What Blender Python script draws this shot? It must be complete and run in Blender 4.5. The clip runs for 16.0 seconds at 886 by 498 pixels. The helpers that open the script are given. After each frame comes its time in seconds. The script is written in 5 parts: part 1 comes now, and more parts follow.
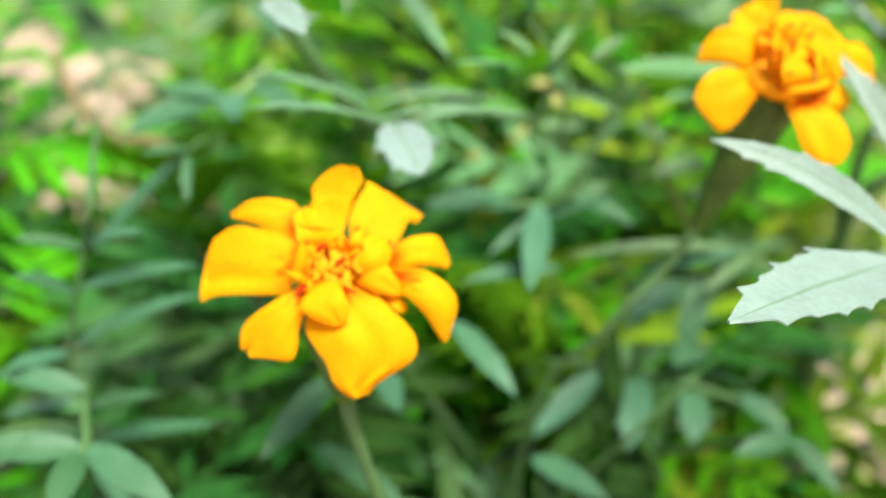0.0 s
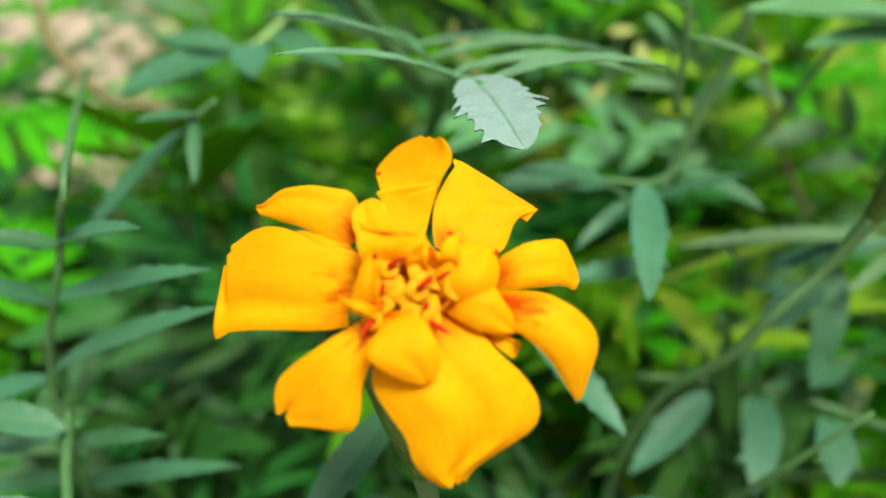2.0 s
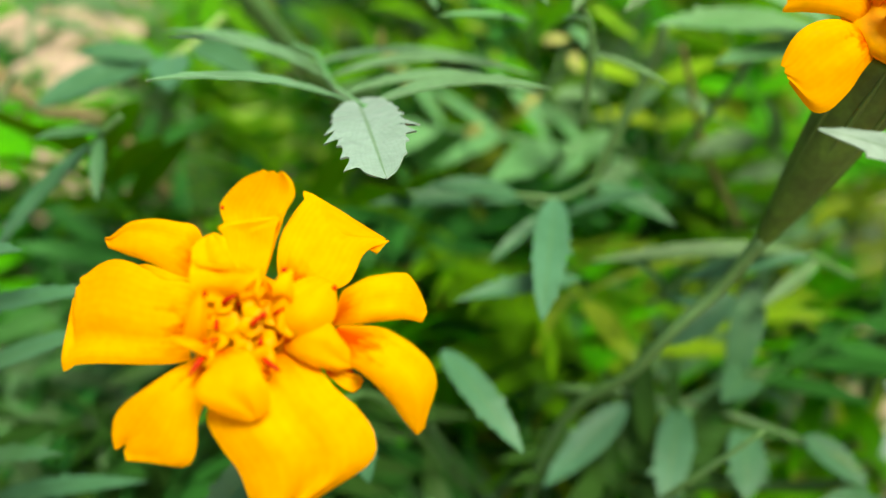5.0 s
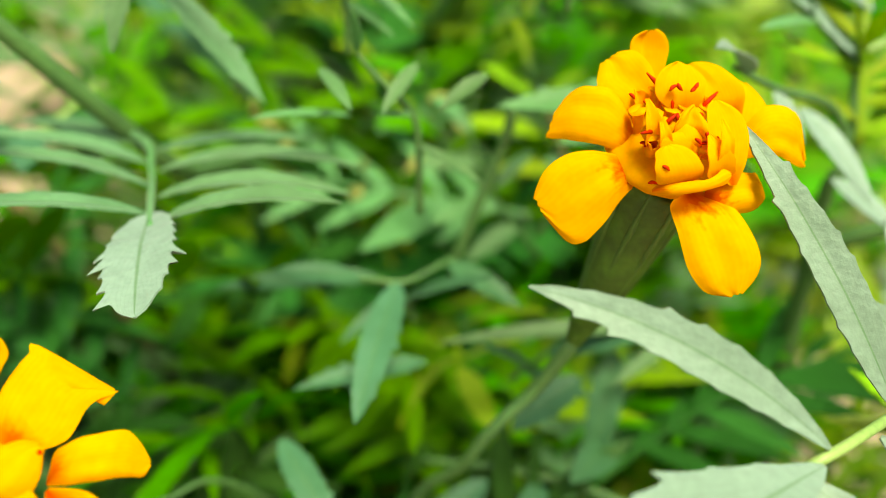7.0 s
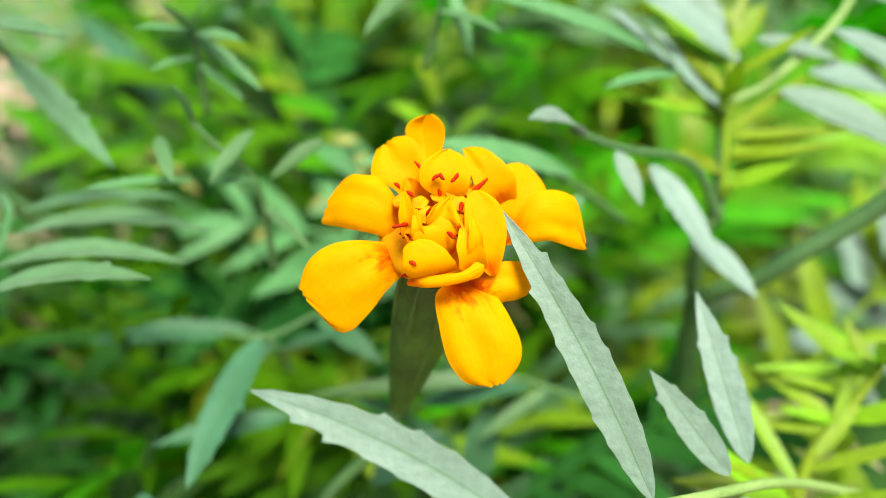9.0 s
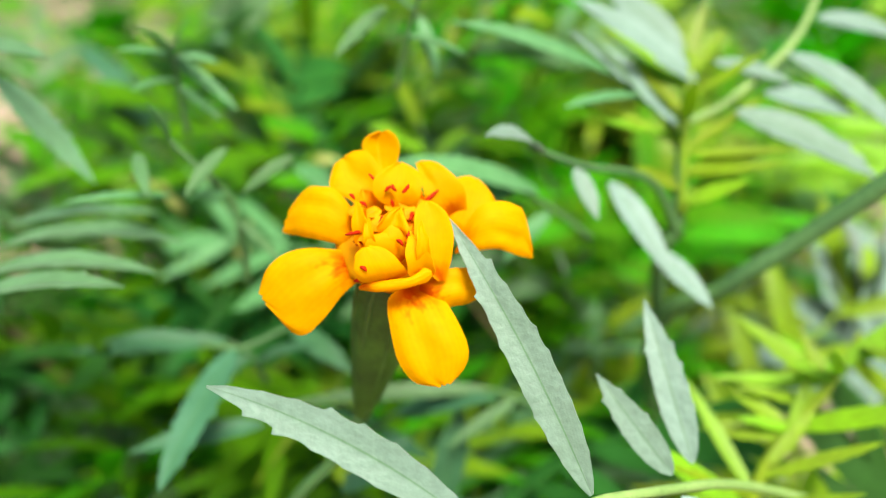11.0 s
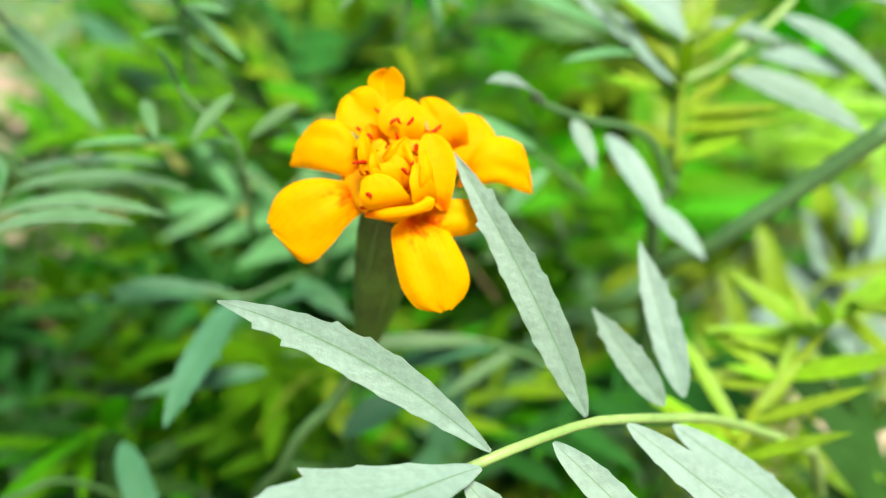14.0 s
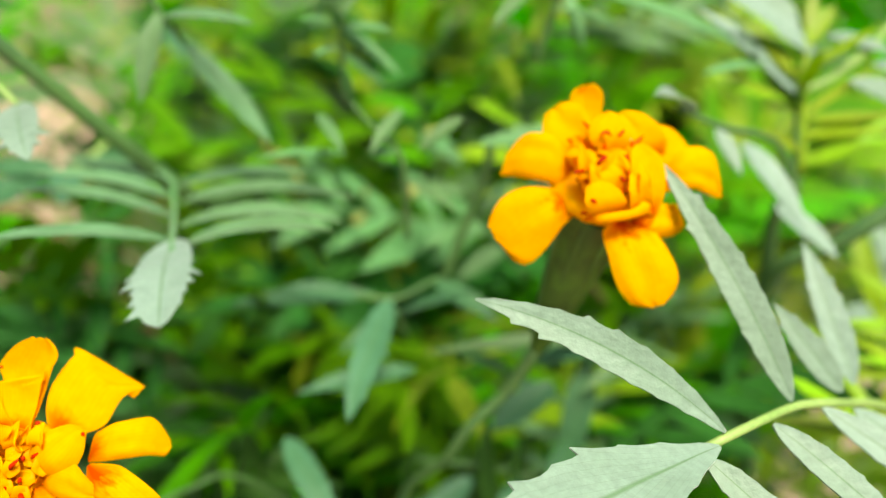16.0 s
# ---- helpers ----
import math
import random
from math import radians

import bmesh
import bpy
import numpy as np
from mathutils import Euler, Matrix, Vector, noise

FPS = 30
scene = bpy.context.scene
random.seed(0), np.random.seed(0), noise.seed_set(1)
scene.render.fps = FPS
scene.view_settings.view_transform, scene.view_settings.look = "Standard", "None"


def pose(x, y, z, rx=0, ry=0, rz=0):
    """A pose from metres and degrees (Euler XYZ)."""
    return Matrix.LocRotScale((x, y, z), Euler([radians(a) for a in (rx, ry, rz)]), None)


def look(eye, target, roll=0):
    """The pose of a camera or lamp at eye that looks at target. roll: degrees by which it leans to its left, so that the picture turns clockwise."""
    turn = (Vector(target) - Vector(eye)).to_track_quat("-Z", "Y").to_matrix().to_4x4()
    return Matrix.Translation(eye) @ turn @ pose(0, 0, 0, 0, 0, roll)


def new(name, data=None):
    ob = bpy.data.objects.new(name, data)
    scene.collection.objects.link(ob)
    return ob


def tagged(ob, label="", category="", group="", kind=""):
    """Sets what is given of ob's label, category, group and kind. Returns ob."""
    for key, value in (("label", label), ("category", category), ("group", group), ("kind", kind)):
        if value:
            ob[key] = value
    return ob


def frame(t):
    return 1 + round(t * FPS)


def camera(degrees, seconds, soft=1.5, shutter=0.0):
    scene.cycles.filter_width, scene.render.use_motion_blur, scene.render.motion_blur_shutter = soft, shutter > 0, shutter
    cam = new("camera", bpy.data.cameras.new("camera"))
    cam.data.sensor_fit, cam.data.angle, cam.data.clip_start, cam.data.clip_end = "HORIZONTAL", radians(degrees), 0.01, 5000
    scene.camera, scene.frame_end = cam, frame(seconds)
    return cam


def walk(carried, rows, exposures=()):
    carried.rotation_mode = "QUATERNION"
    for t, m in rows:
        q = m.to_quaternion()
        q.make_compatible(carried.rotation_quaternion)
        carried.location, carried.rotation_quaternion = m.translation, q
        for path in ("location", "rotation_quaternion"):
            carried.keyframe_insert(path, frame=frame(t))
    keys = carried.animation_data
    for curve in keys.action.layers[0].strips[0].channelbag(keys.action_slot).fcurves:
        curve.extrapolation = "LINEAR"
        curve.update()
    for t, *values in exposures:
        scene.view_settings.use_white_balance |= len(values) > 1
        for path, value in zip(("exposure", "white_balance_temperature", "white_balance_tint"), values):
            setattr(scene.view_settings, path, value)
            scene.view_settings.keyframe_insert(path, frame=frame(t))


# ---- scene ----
cam = camera(60.0, 16.0, soft=0.9)
PATH = [
    (0.0, pose(0.01659, -0.11610, 0.40137, 63.734, -1.174, -0.808)),
    (0.5, pose(0.01414, -0.10265, 0.39833, 63.057, -1.373, -0.995)),
    (1.0, pose(0.01075, -0.08363, 0.39182, 61.857, -1.667, -1.676)),
    (1.5, pose(0.00652, -0.07130, 0.38346, 60.978, -0.928, -0.632)),
    (2.0, pose(0.00357, -0.07374, 0.38630, 61.225, -0.601, -0.093)),
    (2.5, pose(0.00465, -0.07422, 0.38498, 60.944, -0.480, 0.274)),
    (3.0, pose(0.00436, -0.07306, 0.38759, 60.817, -0.907, -0.534)),
    (5.5, pose(0.02949, -0.07062, 0.39346, 60.527, -0.750, -0.277)),
    (6.0, pose(0.03780, -0.06748, 0.39873, 60.962, -0.979, -0.671)),
    (6.5, pose(0.04696, -0.06511, 0.40260, 60.673, -0.599, -0.416)),
    (7.0, pose(0.05674, -0.06173, 0.40819, 60.000, 0.000, -0.000)),
    (7.5, pose(0.06254, -0.06079, 0.41080, 59.979, 0.111, 0.117)),
    (8.0, pose(0.07375, -0.05864, 0.41335, 59.550, 0.818, 0.875)),
    (8.5, pose(0.08605, -0.05500, 0.41875, 59.453, 1.445, 1.635)),
    (11.0, pose(0.10080, -0.06180, 0.41996, 61.584, 1.485, 2.017)),
    (11.5, pose(0.10048, -0.06340, 0.41691, 61.575, 1.203, 1.869)),
    (12.0, pose(0.09852, -0.06410, 0.41571, 62.166, 1.047, 1.498)),
    (12.5, pose(0.09863, -0.06384, 0.41609, 62.170, 0.952, 1.479)),
    (13.0, pose(0.09950, -0.06378, 0.41741, 61.018, 1.144, 2.389)),
    (13.5, pose(0.09727, -0.06523, 0.41644, 61.573, 1.135, 2.030)),
    (14.0, pose(0.09984, -0.06964, 0.41351, 61.165, 0.724, 1.993)),
    (14.5, pose(0.09745, -0.07768, 0.40549, 61.812, 0.592, 0.979)),
    (15.0, pose(0.09299, -0.07970, 0.40618, 61.978, 0.683, 1.331)),
    (15.5, pose(0.08184, -0.07961, 0.41295, 62.212, 0.678, 0.958)),
    (16.0, pose(0.06533, -0.07998, 0.41869, 61.516, 1.108, 1.262)),
]
walk(cam, PATH, exposures=[(0.0, 0.82, 6450, 18), (0.5, 0.90, 6450, 16), (1.0, 0.76, 6550, 14), (1.5, 0.45, 6400, 8), (3.0, 0.36, 6300, 6), (5.5, 0.47, 7600, 2), (7.0, 0.55, 8200, -5), (8.5, 0.56, 6600, 7), (13.5, 0.61, 6600, 6), (14.6, 0.74, 6800, 6), (16.0, 0.53, 7400, 6)])

cam.data.dof.use_dof = True
cam.data.dof.focus_distance = 0.102
cam.data.dof.aperture_fstop = 8.6

# ---- light ----
world = bpy.data.worlds.new("sky")
scene.world = world
world.use_nodes = True
wn = world.node_tree.nodes
sky = wn.new("ShaderNodeTexSky")
sky.sky_type = "NISHITA"
sky.sun_disc = False
sky.sun_elevation = radians(66)
sky.sun_rotation = radians(150)
sky.air_density, sky.dust_density, sky.ozone_density = 1.0, 5.0, 0.6
wn["Background"].inputs[1].default_value = 0.09
world.node_tree.links.new(sky.outputs[0], wn["Background"].inputs[0])
sun = new("sun", bpy.data.lights.new("sun", "SUN"))
sun.data.energy = 5.0
sun.data.angle = radians(24)
sun.data.color = (1.0, 0.95, 0.86)
sun.matrix_world = look((0.42, -0.72, 1.9), (0, 0, 0))


# ---- materials ----
def material(name, base, rough=0.5, spec=0.5, through_light=0.0, light_tint=None, sheen=0.0, bump=0.0, scale=900.0,
             vary=0.25, second=None, second_scale=120.0, per_object=0.0, stops=None):
    """A plant or earth surface: two scales of noise on the colour, fine relief, and light let through thin blades."""
    m = bpy.data.materials.new(name)
    m.use_nodes = True
    n, l = m.node_tree.nodes, m.node_tree.links
    p = n["Principled BSDF"]
    p.inputs["Roughness"].default_value = rough
    p.inputs["Specular IOR Level"].default_value = spec
    p.inputs["Sheen Weight"].default_value = sheen
    p.inputs["Sheen Roughness"].default_value = 0.45
    tex = n.new("ShaderNodeTexCoord")
    big, fine = n.new("ShaderNodeTexNoise"), n.new("ShaderNodeTexNoise")
    big.inputs["Scale"].default_value, fine.inputs["Scale"].default_value = second_scale, scale
    big.inputs["Detail"].default_value, fine.inputs["Detail"].default_value = 3.0, 4.0
    for t in (big, fine):
        l.new(tex.outputs["Object"], t.inputs["Vector"])
    mix = n.new("ShaderNodeMix")
    mix.data_type = "RGBA"
    mix.inputs[6].default_value = (*base, 1)
    mix.inputs[7].default_value = (*(second or [c * 0.6 for c in base]), 1)
    ramp = n.new("ShaderNodeMapRange")
    ramp.inputs[1].default_value, ramp.inputs[2].default_value = 0.35, 0.68
    l.new(big.outputs[0], ramp.inputs[0])
    l.new(ramp.outputs[0], mix.inputs[0])
    value = n.new("ShaderNodeHueSaturation")
    gain = n.new("ShaderNodeMapRange")
    gain.inputs[1].default_value, gain.inputs[2].default_value = 0.3, 0.7
    gain.inputs[3].default_value, gain.inputs[4].default_value = 1 - vary, 1 + vary
    l.new(fine.outputs[0], gain.inputs[0])
    last = gain.outputs[0]
    if per_object:
        info, rnd, mul = n.new("ShaderNodeObjectInfo"), n.new("ShaderNodeMapRange"), n.new("ShaderNodeMath")
        rnd.inputs[3].default_value, rnd.inputs[4].default_value = 1 - per_object, 1 + per_object
        mul.operation = "MULTIPLY"
        l.new(info.outputs["Random"], rnd.inputs[0])
        l.new(rnd.outputs[0], mul.inputs[0])
        l.new(last, mul.inputs[1])
        last = mul.outputs[0]
        hue = n.new("ShaderNodeMapRange")
        hue.inputs[3].default_value, hue.inputs[4].default_value = 0.475, 0.515
        l.new(info.outputs["Random"], hue.inputs[0])
        l.new(hue.outputs[0], value.inputs["Hue"])
    l.new(last, value.inputs["Value"])
    l.new(mix.outputs[2], value.inputs["Color"])
    colour = value.outputs[0]
    if stops:
        # markings that run along a petal or blade, by its own length and width
        colour = stops(n, l, colour)
    l.new(colour, p.inputs["Base Color"])
    if bump:
        b = n.new("ShaderNodeBump")
        b.inputs["Strength"].default_value = bump
        b.inputs["Distance"].default_value = 0.0006
        l.new(fine.outputs[0], b.inputs["Height"])
        l.new(b.outputs[0], p.inputs["Normal"])
    if through_light:
        thin, add = n.new("ShaderNodeBsdfTranslucent"), n.new("ShaderNodeMixShader")
        tint = n.new("ShaderNodeMix")
        tint.data_type, tint.blend_type = "RGBA", "MULTIPLY"
        tint.inputs[0].default_value = 1.0
        tint.inputs[7].default_value = (*(light_tint or (1, 1, 1)), 1)
        l.new(colour, tint.inputs[6])
        l.new(tint.outputs[2], thin.inputs["Color"])
        add.inputs[0].default_value = through_light
        l.new(p.outputs[0], add.inputs[1])
        l.new(thin.outputs[0], add.inputs[2])
        l.new(add.outputs[0], n["Material Output"].inputs["Surface"])
    return m


def petal_marks(n, l, colour, reach=0.36, streak=0.20, depth=0.85):
    """Fine lengthwise veins, a red flush at the claw."""
    uv, sep = n.new("ShaderNodeUVMap"), n.new("ShaderNodeSeparateXYZ")
    l.new(uv.outputs[0], sep.inputs[0])
    wob = n.new("ShaderNodeTexNoise")
    wob.inputs["Scale"].default_value = 9.0
    wob.inputs["Detail"].default_value = 3.0
    l.new(uv.outputs[0], wob.inputs["Vector"])
    off = n.new("ShaderNodeMath")
    off.operation = "MULTIPLY_ADD"
    off.inputs[1].default_value = streak
    l.new(wob.outputs[0], off.inputs[0])
    l.new(sep.outputs["Y"], off.inputs[2])
    r = n.new("ShaderNodeMapRange")
    r.inputs[1].default_value, r.inputs[2].default_value = reach - 0.16, reach
    r.inputs[3].default_value, r.inputs[4].default_value = depth, 0.0
    l.new(off.outputs[0], r.inputs[0])
    # the flush keeps to the middle of the petal
    mid, mag, core, both = [n.new("ShaderNodeMath") for _ in range(4)]
    mid.operation, mag.operation, core.operation, both.operation = "SUBTRACT", "ABSOLUTE", "MULTIPLY_ADD", "MULTIPLY"
    mid.inputs[1].default_value, core.inputs[1].default_value, core.inputs[2].default_value = 0.5, -2.4, 1.15
    core.use_clamp = True
    l.new(sep.outputs["X"], mid.inputs[0])
    l.new(mid.outputs[0], mag.inputs[0])
    l.new(mag.outputs[0], core.inputs[0])
    l.new(core.outputs[0], both.inputs[0])
    l.new(r.outputs[0], both.inputs[1])
    red = n.new("ShaderNodeMix")
    red.data_type = "RGBA"
    red.inputs[7].default_value = (0.60, 0.07, 0.0, 1)
    l.new(both.outputs[0], red.inputs[0])
    l.new(colour, red.inputs[6])
    wave, vein = n.new("ShaderNodeTexWave"), n.new("ShaderNodeMix")
    wave.inputs["Scale"].default_value = 5.0
    wave.inputs["Distortion"].default_value = 1.5
    wave.inputs["Detail"].default_value = 2.0
    l.new(uv.outputs[0], wave.inputs["Vector"])
    k = n.new("ShaderNodeMath")
    k.operation = "MULTIPLY"
    k.inputs[1].default_value = 0.07
    l.new(wave.outputs[1], k.inputs[0])
    vein.data_type = "RGBA"
    vein.inputs[7].default_value = (0.75, 0.22, 0.0, 1)
    l.new(k.outputs[0], vein.inputs[0])
    l.new(red.outputs[2], vein.inputs[6])
    return vein.outputs[2]


def leaf_marks(n, l, colour):
    """A paler midrib and faint side veins."""
    uv, sep = n.new("ShaderNodeUVMap"), n.new("ShaderNodeSeparateXYZ")
    l.new(uv.outputs[0], sep.inputs[0])
    mid, mag, r = n.new("ShaderNodeMath"), n.new("ShaderNodeMath"), n.new("ShaderNodeMapRange")
    mid.operation, mag.operation = "SUBTRACT", "ABSOLUTE"
    mid.inputs[1].default_value = 0.5
    l.new(sep.outputs["X"], mid.inputs[0])
    l.new(mid.outputs[0], mag.inputs[0])
    r.inputs[1].default_value, r.inputs[2].default_value = 0.010, 0.040
    r.inputs[3].default_value, r.inputs[4].default_value = 0.7, 0.0
    l.new(mag.outputs[0], r.inputs[0])
    rib = n.new("ShaderNodeMix")
    rib.data_type = "RGBA"
    rib.inputs[7].default_value = (0.075, 0.19, 0.06, 1)
    l.new(r.outputs[0], rib.inputs[0])
    l.new(colour, rib.inputs[6])
    slant, wave = n.new("ShaderNodeMath"), n.new("ShaderNodeMath")
    slant.operation, wave.operation = "MULTIPLY_ADD", "SINE"
    slant.inputs[1].default_value = -1.2
    l.new(mag.outputs[0], slant.inputs[0])
    l.new(sep.outputs["Y"], slant.inputs[2])
    times = n.new("ShaderNodeMath")
    times.operation = "MULTIPLY"
    times.inputs[1].default_value = 62.0
    l.new(slant.outputs[0], times.inputs[0])
    l.new(times.outputs[0], wave.inputs[0])
    thin = n.new("ShaderNodeMapRange")
    thin.inputs[1].default_value, thin.inputs[2].default_value = 0.9, 1.0
    thin.inputs[3].default_value, thin.inputs[4].default_value = 0.0, 0.15
    l.new(wave.outputs[0], thin.inputs[0])
    side = n.new("ShaderNodeMix")
    side.data_type = "RGBA"
    side.inputs[7].default_value = (0.04, 0.12, 0.04, 1)
    l.new(thin.outputs[0], side.inputs[0])
    l.new(rib.outputs[2], side.inputs[6])
    return side.outputs[2]


PETAL = material("petal_orange", (0.93, 0.53, 0.001), 0.6, 0.06, 0.50, (1, 0.95, 0.2), vary=0.06, scale=700, second=(0.92, 0.47, 0.001),
                 second_scale=70, bump=0.15, stops=petal_marks)
PETAL_FLUSHED = material("petal_orange_flushed", (0.93, 0.53, 0.001), 0.6, 0.06, 0.50, (1, 0.95, 0.2), vary=0.06, scale=700, second=(0.92, 0.47, 0.001),
                         second_scale=70, bump=0.15, stops=lambda n, l, colour: petal_marks(n, l, colour, 0.53, 0.40, 0.97))
FLORET = material("floret_orange", (0.94, 0.53, 0.004), 0.55, 0.1, 0.5, vary=0.08, second=(0.92, 0.42, 0.004), second_scale=300)
FLUSH = material("floret_red", (0.50, 0.022, 0.001), 0.6, 0.1, vary=0.2)
# the pale base has the sky's reflection on the leaf faces put into it
LEAF = material("leaf_pale_skylit", (0.212, 0.330, 0.268), 0.55, 0.45, 0.2, (0.9, 1.3, 0.5), sheen=0.35, bump=0.45, vary=0.09, scale=800,
                second=(0.185, 0.295, 0.23), second_scale=130, per_object=0.08, stops=leaf_marks)
LEAF_FEATHER = material("leaf_soft_green", (0.125, 0.300, 0.135), 0.55, 0.4, 0.25, (0.9, 1.3, 0.45), sheen=0.25, bump=0.3, vary=0.09, scale=800,
                        second=(0.09, 0.235, 0.09), second_scale=130, per_object=0.15, stops=leaf_marks)
LEAF_BACK = material("leaf_green", (0.10, 0.38, 0.004), 0.6, 0.12, 0.48, (1.3, 1.8, 0.2), sheen=0.0, bump=0.2, vary=0.15, scale=700,
                     second=(0.07, 0.28, 0.008), second_scale=60, per_object=0.3)
# darker copy of the pale leaf: shade on the lower leaves put into the colour
LEAF_MID = material("leaf_mid_green", (0.058, 0.182, 0.085), 0.5, 0.3, 0.25, (1.0, 1.4, 0.4), sheen=0.05, bump=0.12, vary=0.08, scale=1500,
                    second=(0.042, 0.145, 0.058), second_scale=90, per_object=0.15, stops=leaf_marks)
# dark green, used mostly low and near to stand in for deep shade
LEAF_DEEP = material("leaf_deep_green", (0.035, 0.16, 0.025), 0.5, 0.15, 0.32, (1.2, 1.5, 0.35), bump=0.2, vary=0.15, scale=700,
                     second=(0.022, 0.105, 0.015), second_scale=60, per_object=0.3)
# pale blue-green: sky reflected by upper leaf faces, put into the base colour
LEAF_SKYLIT = material("leaf_blue_green", (0.125, 0.30, 0.115), 0.55, 0.35, 0.3, (1.1, 1.4, 0.4), sheen=0.25, bump=0.2, vary=0.12, scale=700,
                      second=(0.08, 0.23, 0.07), second_scale=60, per_object=0.25)
# colour of the young shoots; in the thicket it stands in for sunlit leaves
LEAF_YOUNG_AND_SUNLIT = material("leaf_yellow_green", (0.27, 0.48, 0.012), 0.45, 0.35, 0.45, (1.5, 1.5, 0.4), sheen=0.1, bump=0.2, vary=0.15, scale=700,
                      second=(0.22, 0.38, 0.02), second_scale=60, per_object=0.2)
STEM = material("stem_green", (0.07, 0.17, 0.045), 0.5, 0.4, 0.0, vary=0.15, scale=800, second=(0.055, 0.14, 0.045), second_scale=80, bump=0.3)
STEM_PALE = material("rachis_pale_green", (0.24, 0.38, 0.11), 0.5, 0.4, 0.0, vary=0.12, scale=900, second=(0.18, 0.32, 0.08), bump=0.3)
CUP = material("involucre_green", (0.08, 0.17, 0.025), 0.45, 0.22, 0.0, vary=0.15, scale=900, second=(0.05, 0.095, 0.018), second_scale=160, bump=0.3)
CUP_RIB = material("involucre_rib", (0.10, 0.20, 0.04), 0.45, 0.25, 0.0, vary=0.1)
SOIL = material("sandy_earth", (0.42, 0.33, 0.24), 0.95, 0.2, 0.0, vary=0.3, scale=60, second=(0.27, 0.21, 0.15), second_scale=6, bump=0.8)
# colours the dry litter and the added leaflets that imitate sun flecks
STRAW = material("dry_leaf_and_sun_fleck", (0.50, 0.60, 0.18), 0.8, 0.2, 0.3, vary=0.2, scale=400, per_object=0.25)
BARK = material("brown_stem", (0.16, 0.13, 0.05), 0.7, 0.3, vary=0.25, scale=500, second=(0.10, 0.12, 0.04))


# ---- mesh helpers ----
def vec(p):
    return Vector(p)


def mesh_object(name, bm, mat, parent=None, label="", smooth=True):
    me = bpy.data.meshes.new(name)
    for f in bm.faces:
        f.smooth = smooth
    bm.to_mesh(me)
    bm.free()
    for m in (mat if isinstance(mat, (list, tuple)) else (mat,)):
        me.materials.append(m)
    ob = new(name, me)
    ob.parent = parent
    if label:
        tagged(ob, label)
    return ob


def part(name, bm, mat, parent, label=""):
    return mesh_object(name, bm, mat, parent, label)


def thing(name, place, label, category, group="", kind=""):
    ob = new(name)
    ob.empty_display_size = 0.02
    ob.location = place
    # parts are given in world places, so the inverse of the Empty is taken off
    return tagged(ob, label, category, group, kind)


def adopt(ob, parent):
    ob.parent = parent
    ob.matrix_parent_inverse = Matrix.Translation(parent_place(parent)).inverted()
    return ob


def parent_place(ob):
    """Where a thing stands; a part has the place of its thing already."""
    return Vector((0, 0, 0)) if ob.parent else Vector(ob.location)


def smooth_line(points, count):
    """Catmull-Rom through the points."""
    pts = [vec(p) for p in points]
    pts = [2 * pts[0] - pts[1]] + pts + [2 * pts[-1] - pts[-2]]
    out = []
    spans = len(pts) - 3
    for i in range(count + 1):
        s = min(i / count * spans, spans - 1e-6)
        k, f = int(s), s - int(s)
        a, b, c, d = pts[k:k + 4]
        out.append(0.5 * (2 * b + (c - a) * f + (2 * a - 5 * b + 4 * c - d) * f * f + (3 * b - a - 3 * c + d) * f ** 3))
    return out


def tube(bm, points, radii, count=16, sides=8, ridges=0.0):
    line = smooth_line(points, count)
    rings = []
    side = None
    for i, p in enumerate(line):
        d = (line[min(i + 1, count)] - line[max(i - 1, 0)]).normalized()
        if side is None:
            side = d.orthogonal().normalized()
        side = (side - d * side.dot(d)).normalized()
        up = d.cross(side)
        s = i / count * (len(radii) - 1)
        k = min(int(s), len(radii) - 2)
        r = radii[k] + (radii[k + 1] - radii[k]) * (s - k)
        ring = []
        for j in range(sides):
            a = 2 * math.pi * j / sides
            rr = r * (1 + ridges * (1 if j % 2 else -1))
            ring.append(bm.verts.new(p + side * math.cos(a) * rr + up * math.sin(a) * rr))
        rings.append(ring)
    for a, b in zip(rings, rings[1:]):
        for j in range(sides):
            bm.faces.new((a[j], a[(j + 1) % sides], b[(j + 1) % sides], b[j]))
    bm.faces.new(rings[0][::-1])
    bm.faces.new(rings[-1])
    return bm


